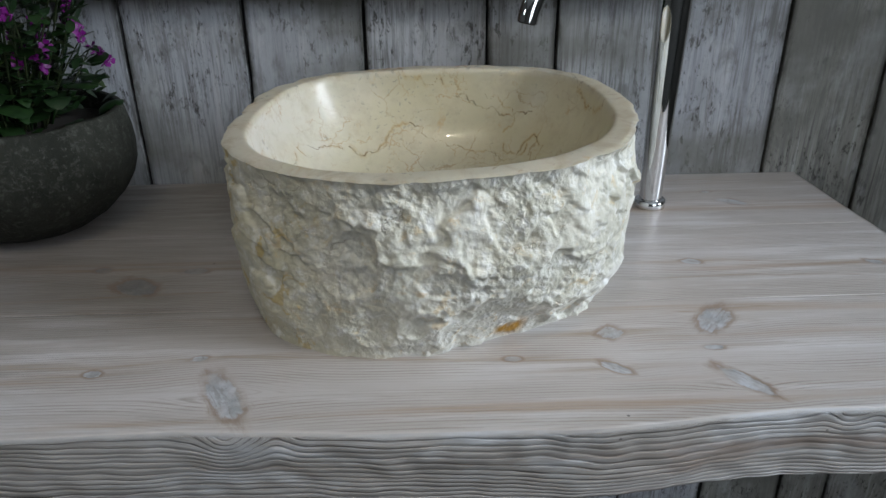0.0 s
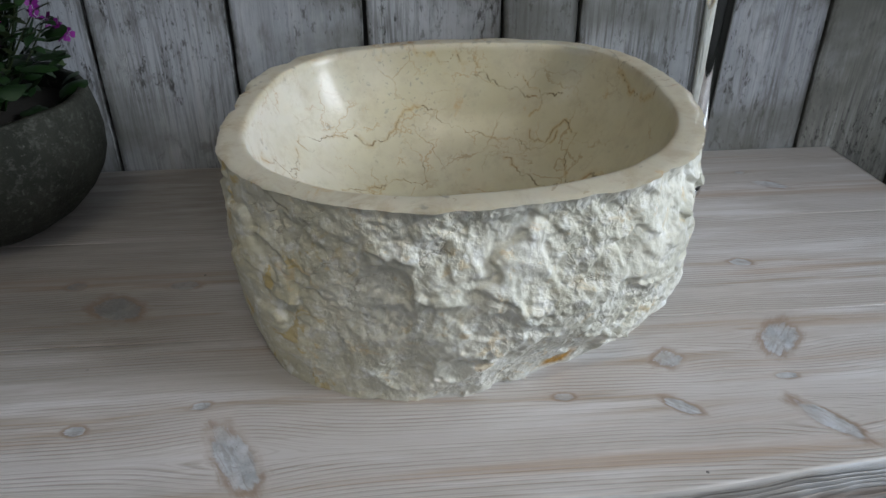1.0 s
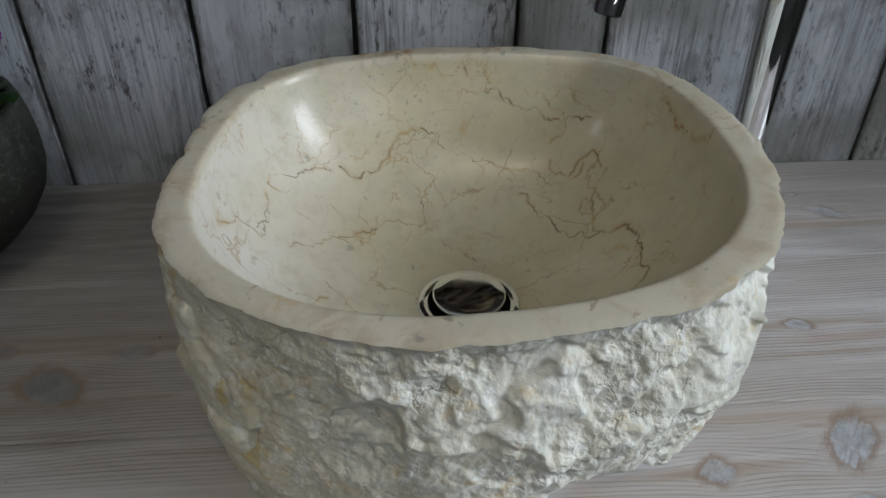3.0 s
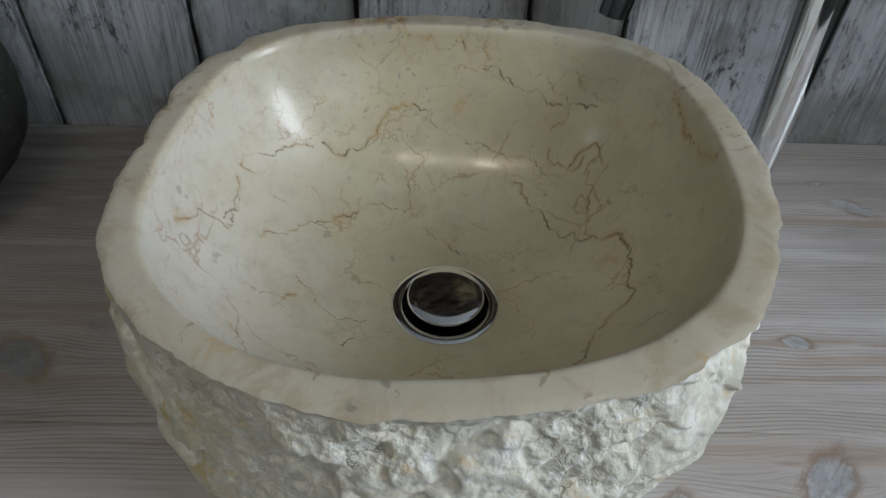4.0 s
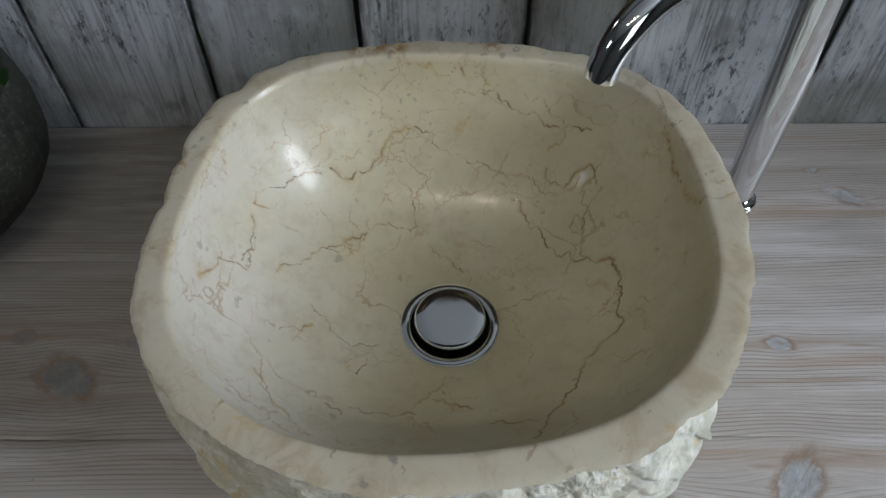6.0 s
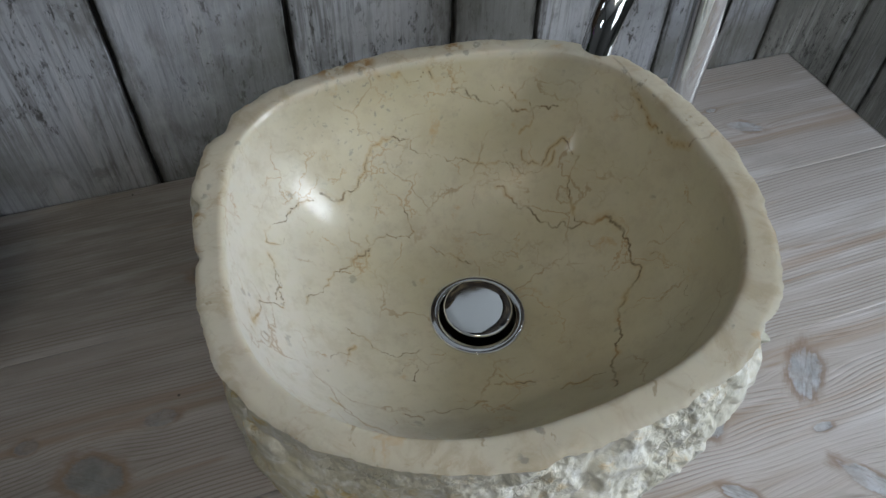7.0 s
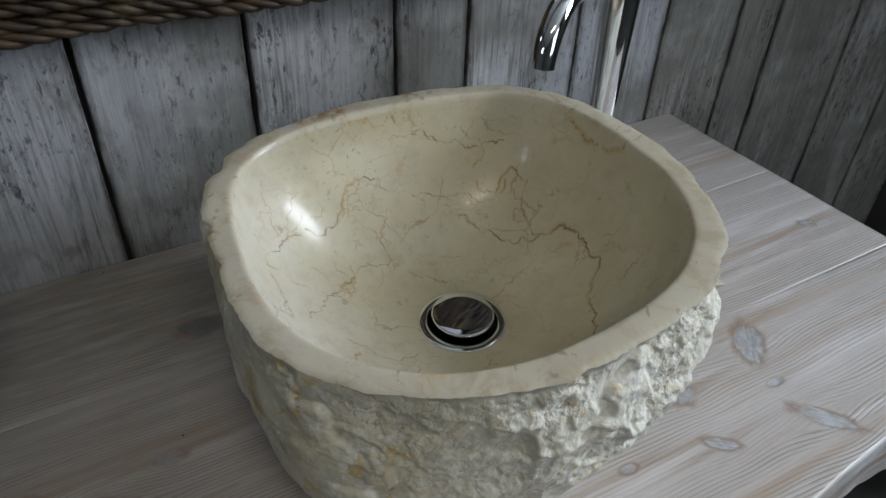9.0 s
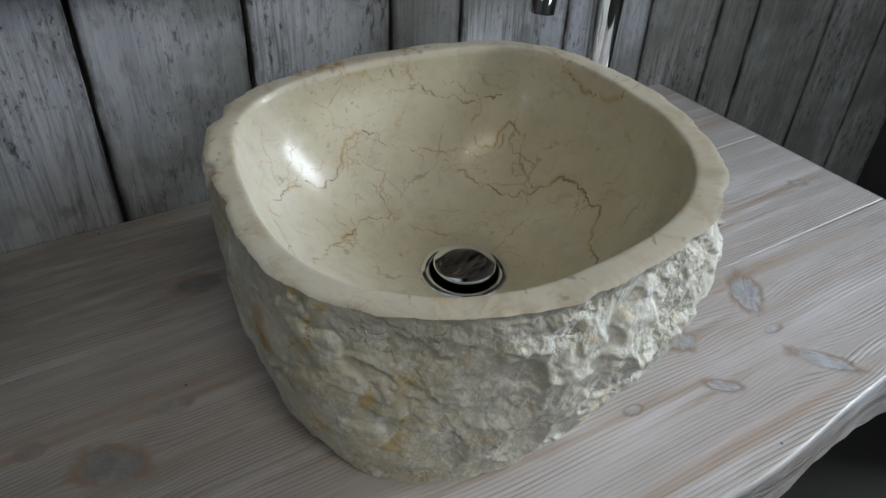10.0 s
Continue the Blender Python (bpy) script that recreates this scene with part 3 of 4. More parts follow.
def counter_board(k):
    y0, y1 = SEAMS[k], SEAMS[k + 1]
    gap = 0.00025
    nx = 640
    rows, pick, grains, knots, warms, lips, shade_dirts, alongs, acrosses = [], [], [], [], [], [], [], [], []
    # cross-section from the lower back edge, over the top, to the lower front edge
    section = [(y1 - gap, -THICK), (y1 - gap, -0.0003), (y1 - gap - 0.0003, 0.0)]
    n = int((y1 - y0) / 0.0025)
    low = y0 + gap + 0.0003 if k else y0 + 0.0048
    section += [(y1 - gap - 0.0003 - (y1 - gap - 0.0003 - low) * i / n, 0.0) for i in range(1, n)]
    if k:
        section += [(y0 + gap + 0.0003, 0.0), (y0 + gap, -0.0003), (y0 + gap, -THICK)]
        pick = [0] * (len(section) - 1)
    else:
        top = len(section)
        m = 84
        section += [(y0 + 0.0042 - 0.0040 * math.sin(a), -0.004 + 0.004 * math.cos(a)) for a in (0.05, 0.3, 0.6, 0.9, 1.2, 1.45)]
        section += [(y0, -0.0046 - (THICK - 0.0066) * i / m) for i in range(m + 1)] + [(y0 + 0.004, -THICK)]
        pick = [0] * (top + 2) + [1] * (len(section) - 3 - top)
    section += [(y1 - gap, -THICK)]
    pick += [0]
    for y, z in section:
        row = []
        for i in range(nx):
            f = i / (nx - 1)
            x = LEFT_END + (end_x(y) - LEFT_END) * f
            yy, zz = y, z
            if k == 0 and y < y0 + 0.09:
                yy = y + (front_y(x) - FRONT) * min(1.0, (y0 + 0.09 - y) / 0.09)
            g, near, warm, along, across = grain_at(x, yy)
            if k == 0 and z < -0.003 and y < y0 + 0.05:
                g2 = 0.36 * z - 3.3 * z * z + 0.30 * z * noise.noise((x * 1.1, 9.0, z * 25)) + 0.011 * noise.noise((x * 1.7, 1.0, z * 7)) + 0.0045 * noise.noise((x * 6, 4.0, z * 20)) + 0.0014 * noise.noise((x * 24, 4.0, z * 50))
                for kx, amp, wd, deep in ((-0.163, 0.0085, 0.016, 22), (-0.128, -0.004, 0.012, 26), (0.272, -0.002, 0.012, 30), (0.290, 0.003, 0.010, 32), (0.312, -0.002, 0.009, 34)):
                    g2 += amp * math.exp(-((x - kx) / wd) ** 2) * max(0.0, 1 + deep * z)
                ramp = min(1.0, max(0.0, (-z - 0.003) / 0.005))
                lines = math.sin(2 * math.pi * g2 / 0.0026)
                yy += ramp * (0.00030 * max(-0.3, lines) + 0.0030 * noise.noise((x * 10, 7.0, z * 24)) + 0.0012 * noise.noise((x * 50, 2.0, z * 70)))
                warm = 0.0
                near = 0.0
                g = g2
            elif z == 0.0:
                zz = z + 0.0006 * noise.noise((x * 5, yy * 12, 0.0)) - 0.0009 * near
            row.append((x, yy, TOP + zz))
            grains.append(g)
            knots.append(near)
            warms.append(warm)
            alongs.append(along)
            acrosses.append(across)
            # painted shade with dirt: behind the basin to the left, fainter further forward
            shade_dirts.append(max(0.74 * min(1.0, max(0.0, (yy - 0.02) / 0.13)) * min(1.0, max(0.0, (-0.04 - x) / 0.14)),
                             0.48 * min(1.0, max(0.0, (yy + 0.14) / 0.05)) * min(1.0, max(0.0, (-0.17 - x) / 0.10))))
            lips.append(1.0 if k == 0 and -0.0026 < z < -0.00001 and y < y0 + 0.01 else 0.0)
        rows.append(row)
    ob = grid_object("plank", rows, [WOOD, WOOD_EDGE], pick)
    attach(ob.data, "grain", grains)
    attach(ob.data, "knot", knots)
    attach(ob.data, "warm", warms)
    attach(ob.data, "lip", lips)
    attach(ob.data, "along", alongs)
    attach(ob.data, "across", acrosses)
    attach(ob.data, "shade_dirt", shade_dirts)
    # ends
    bmx = bmesh.new()
    bmx.from_mesh(ob.data)
    bmesh.ops.holes_fill(bmx, edges=[e for e in bmx.edges if e.is_boundary], sides=0)
    bmesh.ops.recalc_face_normals(bmx, faces=bmx.faces)
    bmx.to_mesh(ob.data)
    bmx.free()
    under(ob, counter)
    return ob


for k in range(3):
    counter_board(k)

# ---- stone washbasin ----
RIM, BOWL = 0.964, 0.8405
WX, WY = -0.004, -0.001                    # the waste stands a little off the middle of the bowl


def rim_z(x, y):
    """The sawn rim leans: its back stands higher than its front."""
    return RIM + 0.03 * x + 0.03 * y


def dent(th, at, width):
    d = (th - at + math.pi) % (2 * math.pi) - math.pi
    return math.exp(-(d / width) ** 2)


def around(th, mean, *pairs):
    """A radius in metres from its mean and the cosine and sine of each harmonic, in millimetres."""
    return 0.001 * (mean + sum(a * math.cos((k + 1) * th) + b * math.sin((k + 1) * th) for k, (a, b) in enumerate(pairs)))


def outer_radius(th, knapped=1.0):
    r = around(th, 178.5, (-9.4, -5.8), (6.7, -0.7), (0.2, 1.8), (-5.7, 0.7), (0.7, -0.5), (-1.0, 0.9), (0.9, -1.1))
    x, y = math.cos(th), math.sin(th)
    # knapped edge: short flats with a few notches
    flats = 0.012 * abs(noise.noise((x * 5.2, y * 5.2, 5.0))) + 0.010 * noise.noise((x * 11, y * 11, 2.0)) + 0.006 * noise.noise((x * 37, y * 37, 4.0))
    notch = 0.026 * dent(th, 2.50, 0.045) + 0.022 * dent(th, 2.86, 0.035) + 0.018 * dent(th, 3.09, 0.03) + 0.014 * dent(th, 0.68, 0.05) + 0.02 * dent(th, -0.9, 0.04)
    return r * (1.0 + knapped * (flats - notch))


def inner_radius(th):
    return around(th, 160.3, (-9.8, -3.7), (6.0, 0.4), (0.5, 1.4), (-5.9, 0.9), (0.1, -0.7), (-0.8, 0.2), (0.1, -0.7))


def base_radius(th):
    """Where the stone meets the counter: wide at its front corner, drawn in under the ledge beside it."""
    return around(th, 155.3, (-9.1, -2.1), (4.5, 5.7), (4.2, -1.2), (-3.8, -0.6), (-1.8, -1.1)) + 0.015 * dent(th, -2.50, 0.50) + 0.004 * dent(th, -1.2, 0.5)


def bowl_height(rho, edge):
    """Height of the bowl at a part rho of the way from its middle to its rim at the height edge."""
    return BOWL + (edge - 0.001 - BOWL) * (1 - math.sqrt(max(0.0, 1 - 0.96 * rho ** 2.3))) / (1 - math.sqrt(0.04))


VEINS = []


def vein(width, *plan):
    """A large vein of the bowl: how strong it is, and its line in plan in millimetres."""
    VEINS.append((width, [np.array(p, float) / 1000 for p in plan]))


vein(1.0, (46, 92), (53, 83), (57, 73), (67, 66), (69, 58), (75, 49), (80, 44), (86, 45), (91, 36), (96, 36), (102, 28))
vein(1.9, (102, 28), (109, 27), (111, 19), (114, 7))
vein(1.1, (114, 7), (113, -3), (110, -13), (104, -34), (100, -36), (93, -42), (85, -48), (80, -59), (74, -70), (62, -84), (54, -96), (44, -112))
vein(0.7, (71, 105), (71, 99), (78, 95), (83, 90), (87, 92), (94, 96), (102, 95), (104, 88), (109, 79), (104, 76), (98, 69), (96, 61), (95, 50), (96, 36))
vein(0.6, (-21, 131), (-15, 130), (-17, 126), (-8, 123), (5, 120), (18, 116), (27, 112), (49, 105), (62, 98), (73, 91), (79, 88), (87, 88), (94, 93))
vein(1.1, (138, 105), (140, 94), (140, 76), (142, 67), (143, 58), (143, 51), (145, 43), (146, 35), (146, 26), (148, 17), (149, 10), (160, 7), (176, 16))
vein(0.8, (-45, 162), (-40, 155), (-36, 151), (-29, 150), (-17, 150), (-5, 147), (12, 145), (25, 142), (35, 141))
vein(1.1, (19, 141), (36, 136), (44, 133), (53, 130), (64, 127), (72, 122), (80, 119), (88, 117), (101, 111))
vein(0.5, (52, 136), (66, 132), (69, 129), (76, 124), (82, 120), (83, 115), (79, 113), (71, 113))
vein(0.8, (-132, 77), (-125, 83), (-120, 92), (-114, 97), (-107, 101), (-101, 102))
vein(1.3, (-95, 107), (-89, 105), (-82, 104), (-76, 109))
vein(0.7, (-76, 109), (-69, 110), (-63, 115), (-56, 120), (-52, 127), (-48, 130), (-37, 133), (-28, 133), (-19, 131))
vein(0.5, (-132, 77), (-138, 70), (-142, 65), (-143, 57), (-134, 61), (-129, 69))
vein(1.2, (-161, -19), (-159, -13), (-156, -5), (-155, 3))
vein(0.6, (-155, 3), (-147, 8), (-142, 7), (-141, 16))
vein(1.0, (-142, 14), (-142, 20), (-141, 35), (-143, 48))
vein(0.4, (-162, -14), (-163, 3), (-165, 21), (-164, 38))
vein(0.5, (-163, -25), (-158, -45), (-154, -66))
vein(0.6, (-126, 18), (-120, 27), (-107, 39), (-96, 52))
vein(0.9, (-96, 52), (-88, 57), (-76, 66), (-68, 71))
vein(0.6, (-68, 71), (-62, 77), (-51, 81), (-42, 78), (-34, 75), (-29, 79), (-31, 99))
vein(0.6, (-103, 3), (-96, -4), (-89, -14), (-81, -19), (-69, -21), (-54, -20))
vein(0.5, (-74, -37), (-65, -30), (-62, -37), (-67, -48), (-74, -45))
vein(0.7, (-127, -65), (-121, -72), (-115, -83), (-109, -92), (-99, -102))
vein(0.8, (-84, -78), (-76, -81), (-74, -86))
vein(0.7, (-70, -78), (-48, -80), (-27, -80))
vein(0.8, (-16, -66), (-5, -71), (10, -76))
vein(0.6, (20, -91), (37, -92), (51, -93))
vein(0.7, (-84, -140), (-88, -146), (-95, -149))
vein(0.6, (-20, 66), (-11, 56), (0, 49), (7, 44))
vein(0.7, (-120, -26), (-114, -20), (-107, -21), (-101, -13))
vein(0.5, (118, -24), (121, -37), (123, -46), (121, -58), (113, -72), (104, -88))
vein(0.8, (-140, 34), (-145, 16), (-145, 12))
vein(0.6, (-86, -139), (-90, -147), (-96, -151))
vein(0.7, (26, 163), (30, 159), (34, 150))
vein(0.7, (-184, 49), (-176, 49), (-168, 51))
vein(0.5, (-67, 81), (-69, 69), (-83, 57), (-95, 51))


def bowl_point(x, y):
    rho = 1.0
    for _ in range(8):
        px, py = x - WX * (1 - min(rho, 1.0)), y - 0.006 - (WY - 0.006) * (1 - min(rho, 1.0))
        th = math.atan2(py, px)
        r = inner_radius(th)
        rho = math.hypot(px, py) / r
    return np.array((x, y, bowl_height(rho, rim_z(r * math.cos(th), 0.006 + r * math.sin(th))) if rho < 1 else rim_z(x, y)))


def vein_distance(xyz):
    """Distance from each point to the nearest vein over that vein's strength; each line is roughened and laid on the bowl."""
    best = np.full(len(xyz), 0.05)
    rng = np.random.RandomState(4)
    for width, pts in VEINS:
        for _ in range(3):
            fine = [pts[0]]
            for p, q in zip(pts, pts[1:]):
                d = q - p
                calm = 0.26 * (1.1 - min(1.0, np.hypot(*p) / 0.17) ** 4)
                fine += [(p + q) / 2 + rng.uniform(-calm, calm) * np.array((-d[1], d[0])), q]
            pts = fine
        laid = [bowl_point(x, y) for x, y in pts]
        lo, hi = np.min(laid, axis=0) - 0.01, np.max(laid, axis=0) + 0.01
        near = np.nonzero(np.all((xyz > lo) & (xyz < hi), axis=1))[0]
        part_xyz, least = xyz[near], np.full(len(near), 0.05)
        for p, q in zip(laid, laid[1:]):
            d = q - p
            f = np.clip((part_xyz - p) @ d / (d @ d), 0, 1)
            least = np.minimum(least, np.linalg.norm(part_xyz - p - f[:, None] * d, axis=1))
        best[near] = np.minimum(best[near], least / width)
    return best


def side_radius(u, th, top):
    """Radius of the split outside at a part u of its height, between the base and the rim."""
    f = float(np.interp(u, (0, 0.1, 0.3, 0.55, 0.8, 1.0), (0, 0.24, 0.56, 0.86, 1.0, 1.0)))
    bulge = 0.004 + 0.004 * dent(th, -0.2, 0.6) + 0.006 * dent(th, -1.2, 0.7) + 0.002 * dent(th, 3.1, 0.5)
    r = base_radius(th) * (1 - f) + top * f + bulge * math.sin(math.pi * min(1.0, u * 1.05)) ** 1.5
    # the foot under the ledge at the front
    ledge = 0.24 + 0.05 * math.sin(3.1 * th) + 0.03 * noise.noise((th * 4, 2.0, 7.0))
    return r + 0.005 * dent(th, -1.05, 0.55) * min(1.0, max(0.0, (u - ledge) / 0.04)) * max(0.0, 1 - u)


def facets(p, size, hollow, tilt):
    """Broken faces that meet in ridges: flat or hollow cells, each at its own lean."""
    q = p / size
    q = q + 0.35 * noise.noise_vector(q * 0.8) + 0.12 * noise.noise_vector(q * 2.7)
    best = 9.0
    for cell in noise.voronoi(q)[1]:
        lean = noise.noise_vector(cell * 7.31 + Vector((3.3, 1.7, 9.2)))
        r = q - cell
        best = min(best, 0.45 * noise.noise(cell * 3.7) + tilt * lean.dot(r) + hollow * r.length_squared)
    return best * size


def lumps(p, size):
    """Rounded broken grains with clefts between them."""
    q = p / size
    q = q + 0.45 * noise.noise_vector(q * 0.9)
    d, cells = noise.voronoi(q)
    return size * (0.5 * noise.noise(cells[0] * 5.3) - 0.55 * d[0] ** 1.5 + 0.18 * min(1.0, 4 * (d[1] - d[0])))


# hollows struck out of the front: place, radius, depth
HOLLOWS = [((-0.082, -0.172, 0.888), 0.030, 0.0085), ((-0.100, -0.150, 0.912), 0.022, 0.004), ((-0.060, -0.160, 0.832), 0.018, 0.006), ((-0.030, -0.160, 0.836), 0.014, 0.004),
           ((0.075, -0.140, 0.878), 0.016, 0.005), ((0.108, -0.115, 0.852), 0.014, 0.005), ((-0.112, -0.140, 0.838), 0.020, 0.005), ((0.135, -0.085, 0.90), 0.022, 0.003)]


def struck(p):
    d = 0.0
    for place, radius, deep in HOLLOWS:
        v = p - Vector(place)
        far = v.length / radius + 0.22 * noise.noise(p * 34)
        if far < 1.0:
            d = min(d, -deep * (1 - far * far) ** 0.6 * (1.0 + 0.45 * v.x / radius))
    return d


def chip(p, th):
    """Depth of the split face at p: broad broken faces, struck hollows, crumbly grains; the one flank is smooth and combed."""
    smooth = min(1.0, 0.95 * dent(th, -2.80, 0.42) + 0.9 * dent(th, 2.6, 0.9) + 0.75 * dent(th, 0.05, 0.5))
    soft = 1 - smooth
    crumb = min(1.0, max(0.0, 0.45 + 2.4 * noise.noise(p * 17 + Vector((0.3, 2.0, 1.1))))) * soft
    shelly = min(1.0, max(0.0, (0.848 - p.z + 0.012 * noise.noise(p * 30)) / 0.012))
    w = p + 0.005 * noise.noise_vector(p * 24)
    slant = Vector((w.x + 0.35 * w.z, w.y, 1.4 * w.z - 0.3 * w.x))
    d = 0.20 * facets(slant, 0.062, 0.20, 1.1) + (0.08 + 0.20 * soft) * facets(slant, 0.026, 0.10 + 0.3 * shelly, 1.15)
    d += (0.04 + 0.07 * soft) * facets(slant + Vector((0.3, 0.1, 0.2)), 0.0115, 0.12, 1.2) * (1 - 0.5 * shelly)
    d += crumb * (1 - 0.7 * shelly) * (0.36 * lumps(w, 0.0130) + 0.16 * lumps(p, 0.0062))
    # combed grooves of the smooth flank
    run = 75 * (p.z + 0.45 * p.x - 0.2 * p.y) + 2.2 * noise.noise(p * 22)
    d += smooth * 0.0022 * (abs(math.sin(run)) ** 0.7 * (0.5 + noise.noise(p * 30)) + 0.5 * noise.noise(p * 42))
    return d + struck(p), (0.25 + 0.75 * crumb) * 0.0011 * noise.fractal(p * 150, 0.8, 2.0, 4)


def washbasin():
    cols, cx, cy = 1200, 0.0, 0.006
    ths = [2 * math.pi * i / cols for i in range(cols)]
    ro, ri, calm = [outer_radius(t) for t in ths], [inner_radius(t) for t in ths], [outer_radius(t, 0.0) for t in ths]
    bowl, outside = [], []
    for j in range(0, 141):                         # bowl, from the waste hole to the rim
        rho = 0.20 + 0.792 * (j / 140) ** 0.85
        row = []
        for r, t in zip(ri, ths):
            far = 1 - rho
            x, y = cx + r * rho * math.cos(t) + WX * far, cy + r * rho * math.sin(t) + (WY - cy) * far
            row.append((x, y, bowl_height(rho, rim_z(cx + r * math.cos(t), cy + r * math.sin(t)))))
        bowl.append(row)
    edge = 12
    for j in range(edge + 1):                       # flat polished rim with a softened inner arris
        f = j / edge
        row = []
        for a, b, t in zip(ri, ro, ths):
            x, y = cx + (a + (b - a) * f) * math.cos(t), cy + (a + (b - a) * f) * math.sin(t)
            row.append((x, y, rim_z(x, y) - (0.0010 if j == 0 else 0.0003 if j == 1 else 0.0) - 0.0012 * f ** 8 + 0.0007 * noise.noise((6 * math.cos(t), 6 * math.sin(t), f))))
        bowl.append(row)
    outside.append(bowl[-1])
    levels = 190
    depth = np.zeros((levels + 1, cols))
    grain = np.zeros((levels + 1, cols))
    radius = np.zeros((levels + 1, cols))
    for j in range(1, levels + 1):                  # split outside, from the rim to the counter
        u = 1 - j / levels
        fade = min(1.0, j / 16)
        for i, ((ex, ey, ez), r, rs, t) in enumerate(zip(bowl[-1], ro, calm, ths)):
            rr = side_radius(u, t, r * (1 - fade) + rs * fade)
            if 0.6 < t < 2.3:                       # the back, against the wall, is only roughly broken
                d, g = 0.25 * facets(Vector((rr * math.cos(t), rr * math.sin(t), TOP + (ez - TOP) * u)), 0.05, 0.25, 1.1), 0.0
            else:
                d, g = chip(Vector((cx + rr * math.cos(t), cy + rr * math.sin(t), TOP + (ez - TOP) * u)), t)
            depth[j, i] = d * min(1.0, 0.10 + j / 15)
            grain[j, i] = g * min(1.0, 0.10 + j / 15)
            radius[j, i] = rr
    depth[1:] -= 0.8 * depth[1:].mean() * np.minimum(1.0, np.arange(1, levels + 1) / 15)[:, None]
    for _ in range(3):                              # ridges worn round
        depth = 0.5 * depth + 0.25 * (np.roll(depth, 1, 1) + np.roll(depth, -1, 1))
        depth[1:-1] = 0.5 * depth[1:-1] + 0.25 * (depth[:-2] + depth[2:])
    depth = depth + grain
    for j in range(1, levels + 1):
        u = 1 - j / levels
        row = []
        for i, ((ex, ey, ez), t) in enumerate(zip(bowl[-1], ths)):
            c, s = math.cos(t), math.sin(t)
            rr = radius[j, i] + depth[j, i]
            low = 0.004 * max(0.0, noise.noise((c * 7, s * 7, 1.3))) * max(0.0, 1 - 6 * u)
            row.append((cx + rr * c, cy + rr * s, TOP if j == levels else max(TOP + 0.0004, TOP + (ez - TOP) * u + low)))
        outside.append(row)
    basin = empty("washbasin", 0, 0, TOP)
    tagged(basin, "cream marble washbasin with polished bowl and rough split outside", "washbasin")
    for name, rows, material, label in (("bowl", bowl, MARBLE, "polished cream marble bowl and rim with brown veins"), ("split_outside", outside, SPLIT, "rough split stone outside with ochre spots")):
        verts = [p for row in rows for p in row]
        faces = [(j * cols + i, j * cols + (i + 1) % cols, (j + 1) * cols + (i + 1) % cols, (j + 1) * cols + i) for j in range(len(rows) - 1) for i in range(cols)]
        if name == "split_outside":
            last = (len(rows) - 1) * cols
            verts.append((cx, cy, TOP))
            faces += [(last + i, last + (i + 1) % cols, len(verts) - 1) for i in range(cols)]
        me = bpy.data.meshes.new(name)
        me.from_pydata(verts, [], faces)
        me.materials.append(material)
        me.polygons.foreach_set("use_smooth", [name == "bowl"] * len(faces))
        xyz = np.array(verts)
        if name == "bowl":
            attach(me, "vein", vein_distance(xyz))
            attach(me, "rim", [1.0 if j > 140 else 0.0 for j in range(len(rows)) for i in range(cols)])
            och = np.zeros(len(verts))
            for x, y, r in ((-0.055, 0.166, 0.011), (-0.070, 0.164, 0.010), (-0.042, 0.160, 0.007), (-0.182, 0.047, 0.006), (-0.188, 0.020, 0.006), (0.165, 0.085, 0.005), (0.028, 0.158, 0.006)):
                och = np.maximum(och, np.clip(1.5 - np.hypot(xyz[:, 0] - x, xyz[:, 1] - y) / r, 0, 1) * (xyz[:, 2] > rim_z(xyz[:, 0], xyz[:, 1]) - 0.006))
            attach(me, "ochre", och)
            # mask of the painted window light: strongest at the left, weak on the rim
            attach(me, "lit_zone", np.clip(0.02 - 5.0 * xyz[:, 0] - 1.2 * xyz[:, 1], 0, 1) * np.where(np.arange(len(verts)) >= 141 * cols, 0.35, 1.0))
            attach(me, "fossil", np.exp(-((xyz[:, 0] + 0.050) / 0.045) ** 2 - ((xyz[:, 1] - 0.140) / 0.028) ** 2) + 0.15)
        else:
            och = np.zeros(len(verts))
            for x, y, z, r in ((0.054, -0.130, 0.812, 0.011), (0.044, -0.134, 0.815, 0.007), (-0.196, -0.040, 0.905, 0.010), (-0.194, -0.046, 0.888, 0.010), (-0.185, -0.070, 0.868, 0.007), (0.122, -0.092, 0.822, 0.007)):
                och = np.maximum(och, np.clip(1.5 - np.linalg.norm(xyz - (x, y, z), axis=1) / r, 0, 1))
            attach(me, "ochre", och)
            th = np.arctan2(xyz[:, 1] - cy, xyz[:, 0])
            attach(me, "calm", np.exp(-((th + 2.55) / 0.55) ** 2) + np.exp(-((th - 3.0) / 0.8) ** 2))
        under(tagged(new(name, me), label), basin)


washbasin()

# ---- waste ----
waste = empty("basin_waste", WX, WY, BOWL)
tagged(waste, "chrome click-clack basin waste with a raised plug", "waste")
Z0 = BOWL + 0.0028
under(part("flange", lathe([(0.0286, Z0 - 0.016), (0.0288, Z0 - 0.0020), (0.0290, Z0 + 0.0001), (0.0294, Z0 + 0.0006), (0.0297, Z0 + 0.0008), (0.0325, Z0 + 0.0010), (0.0353, Z0 + 0.0010), (0.0356, Z0 + 0.0009), (0.0363, Z0 + 0.0002), (0.0366, Z0 - 0.001), (0.0366, Z0 - 0.005)], 72, WX, WY), CHROME, None), waste)
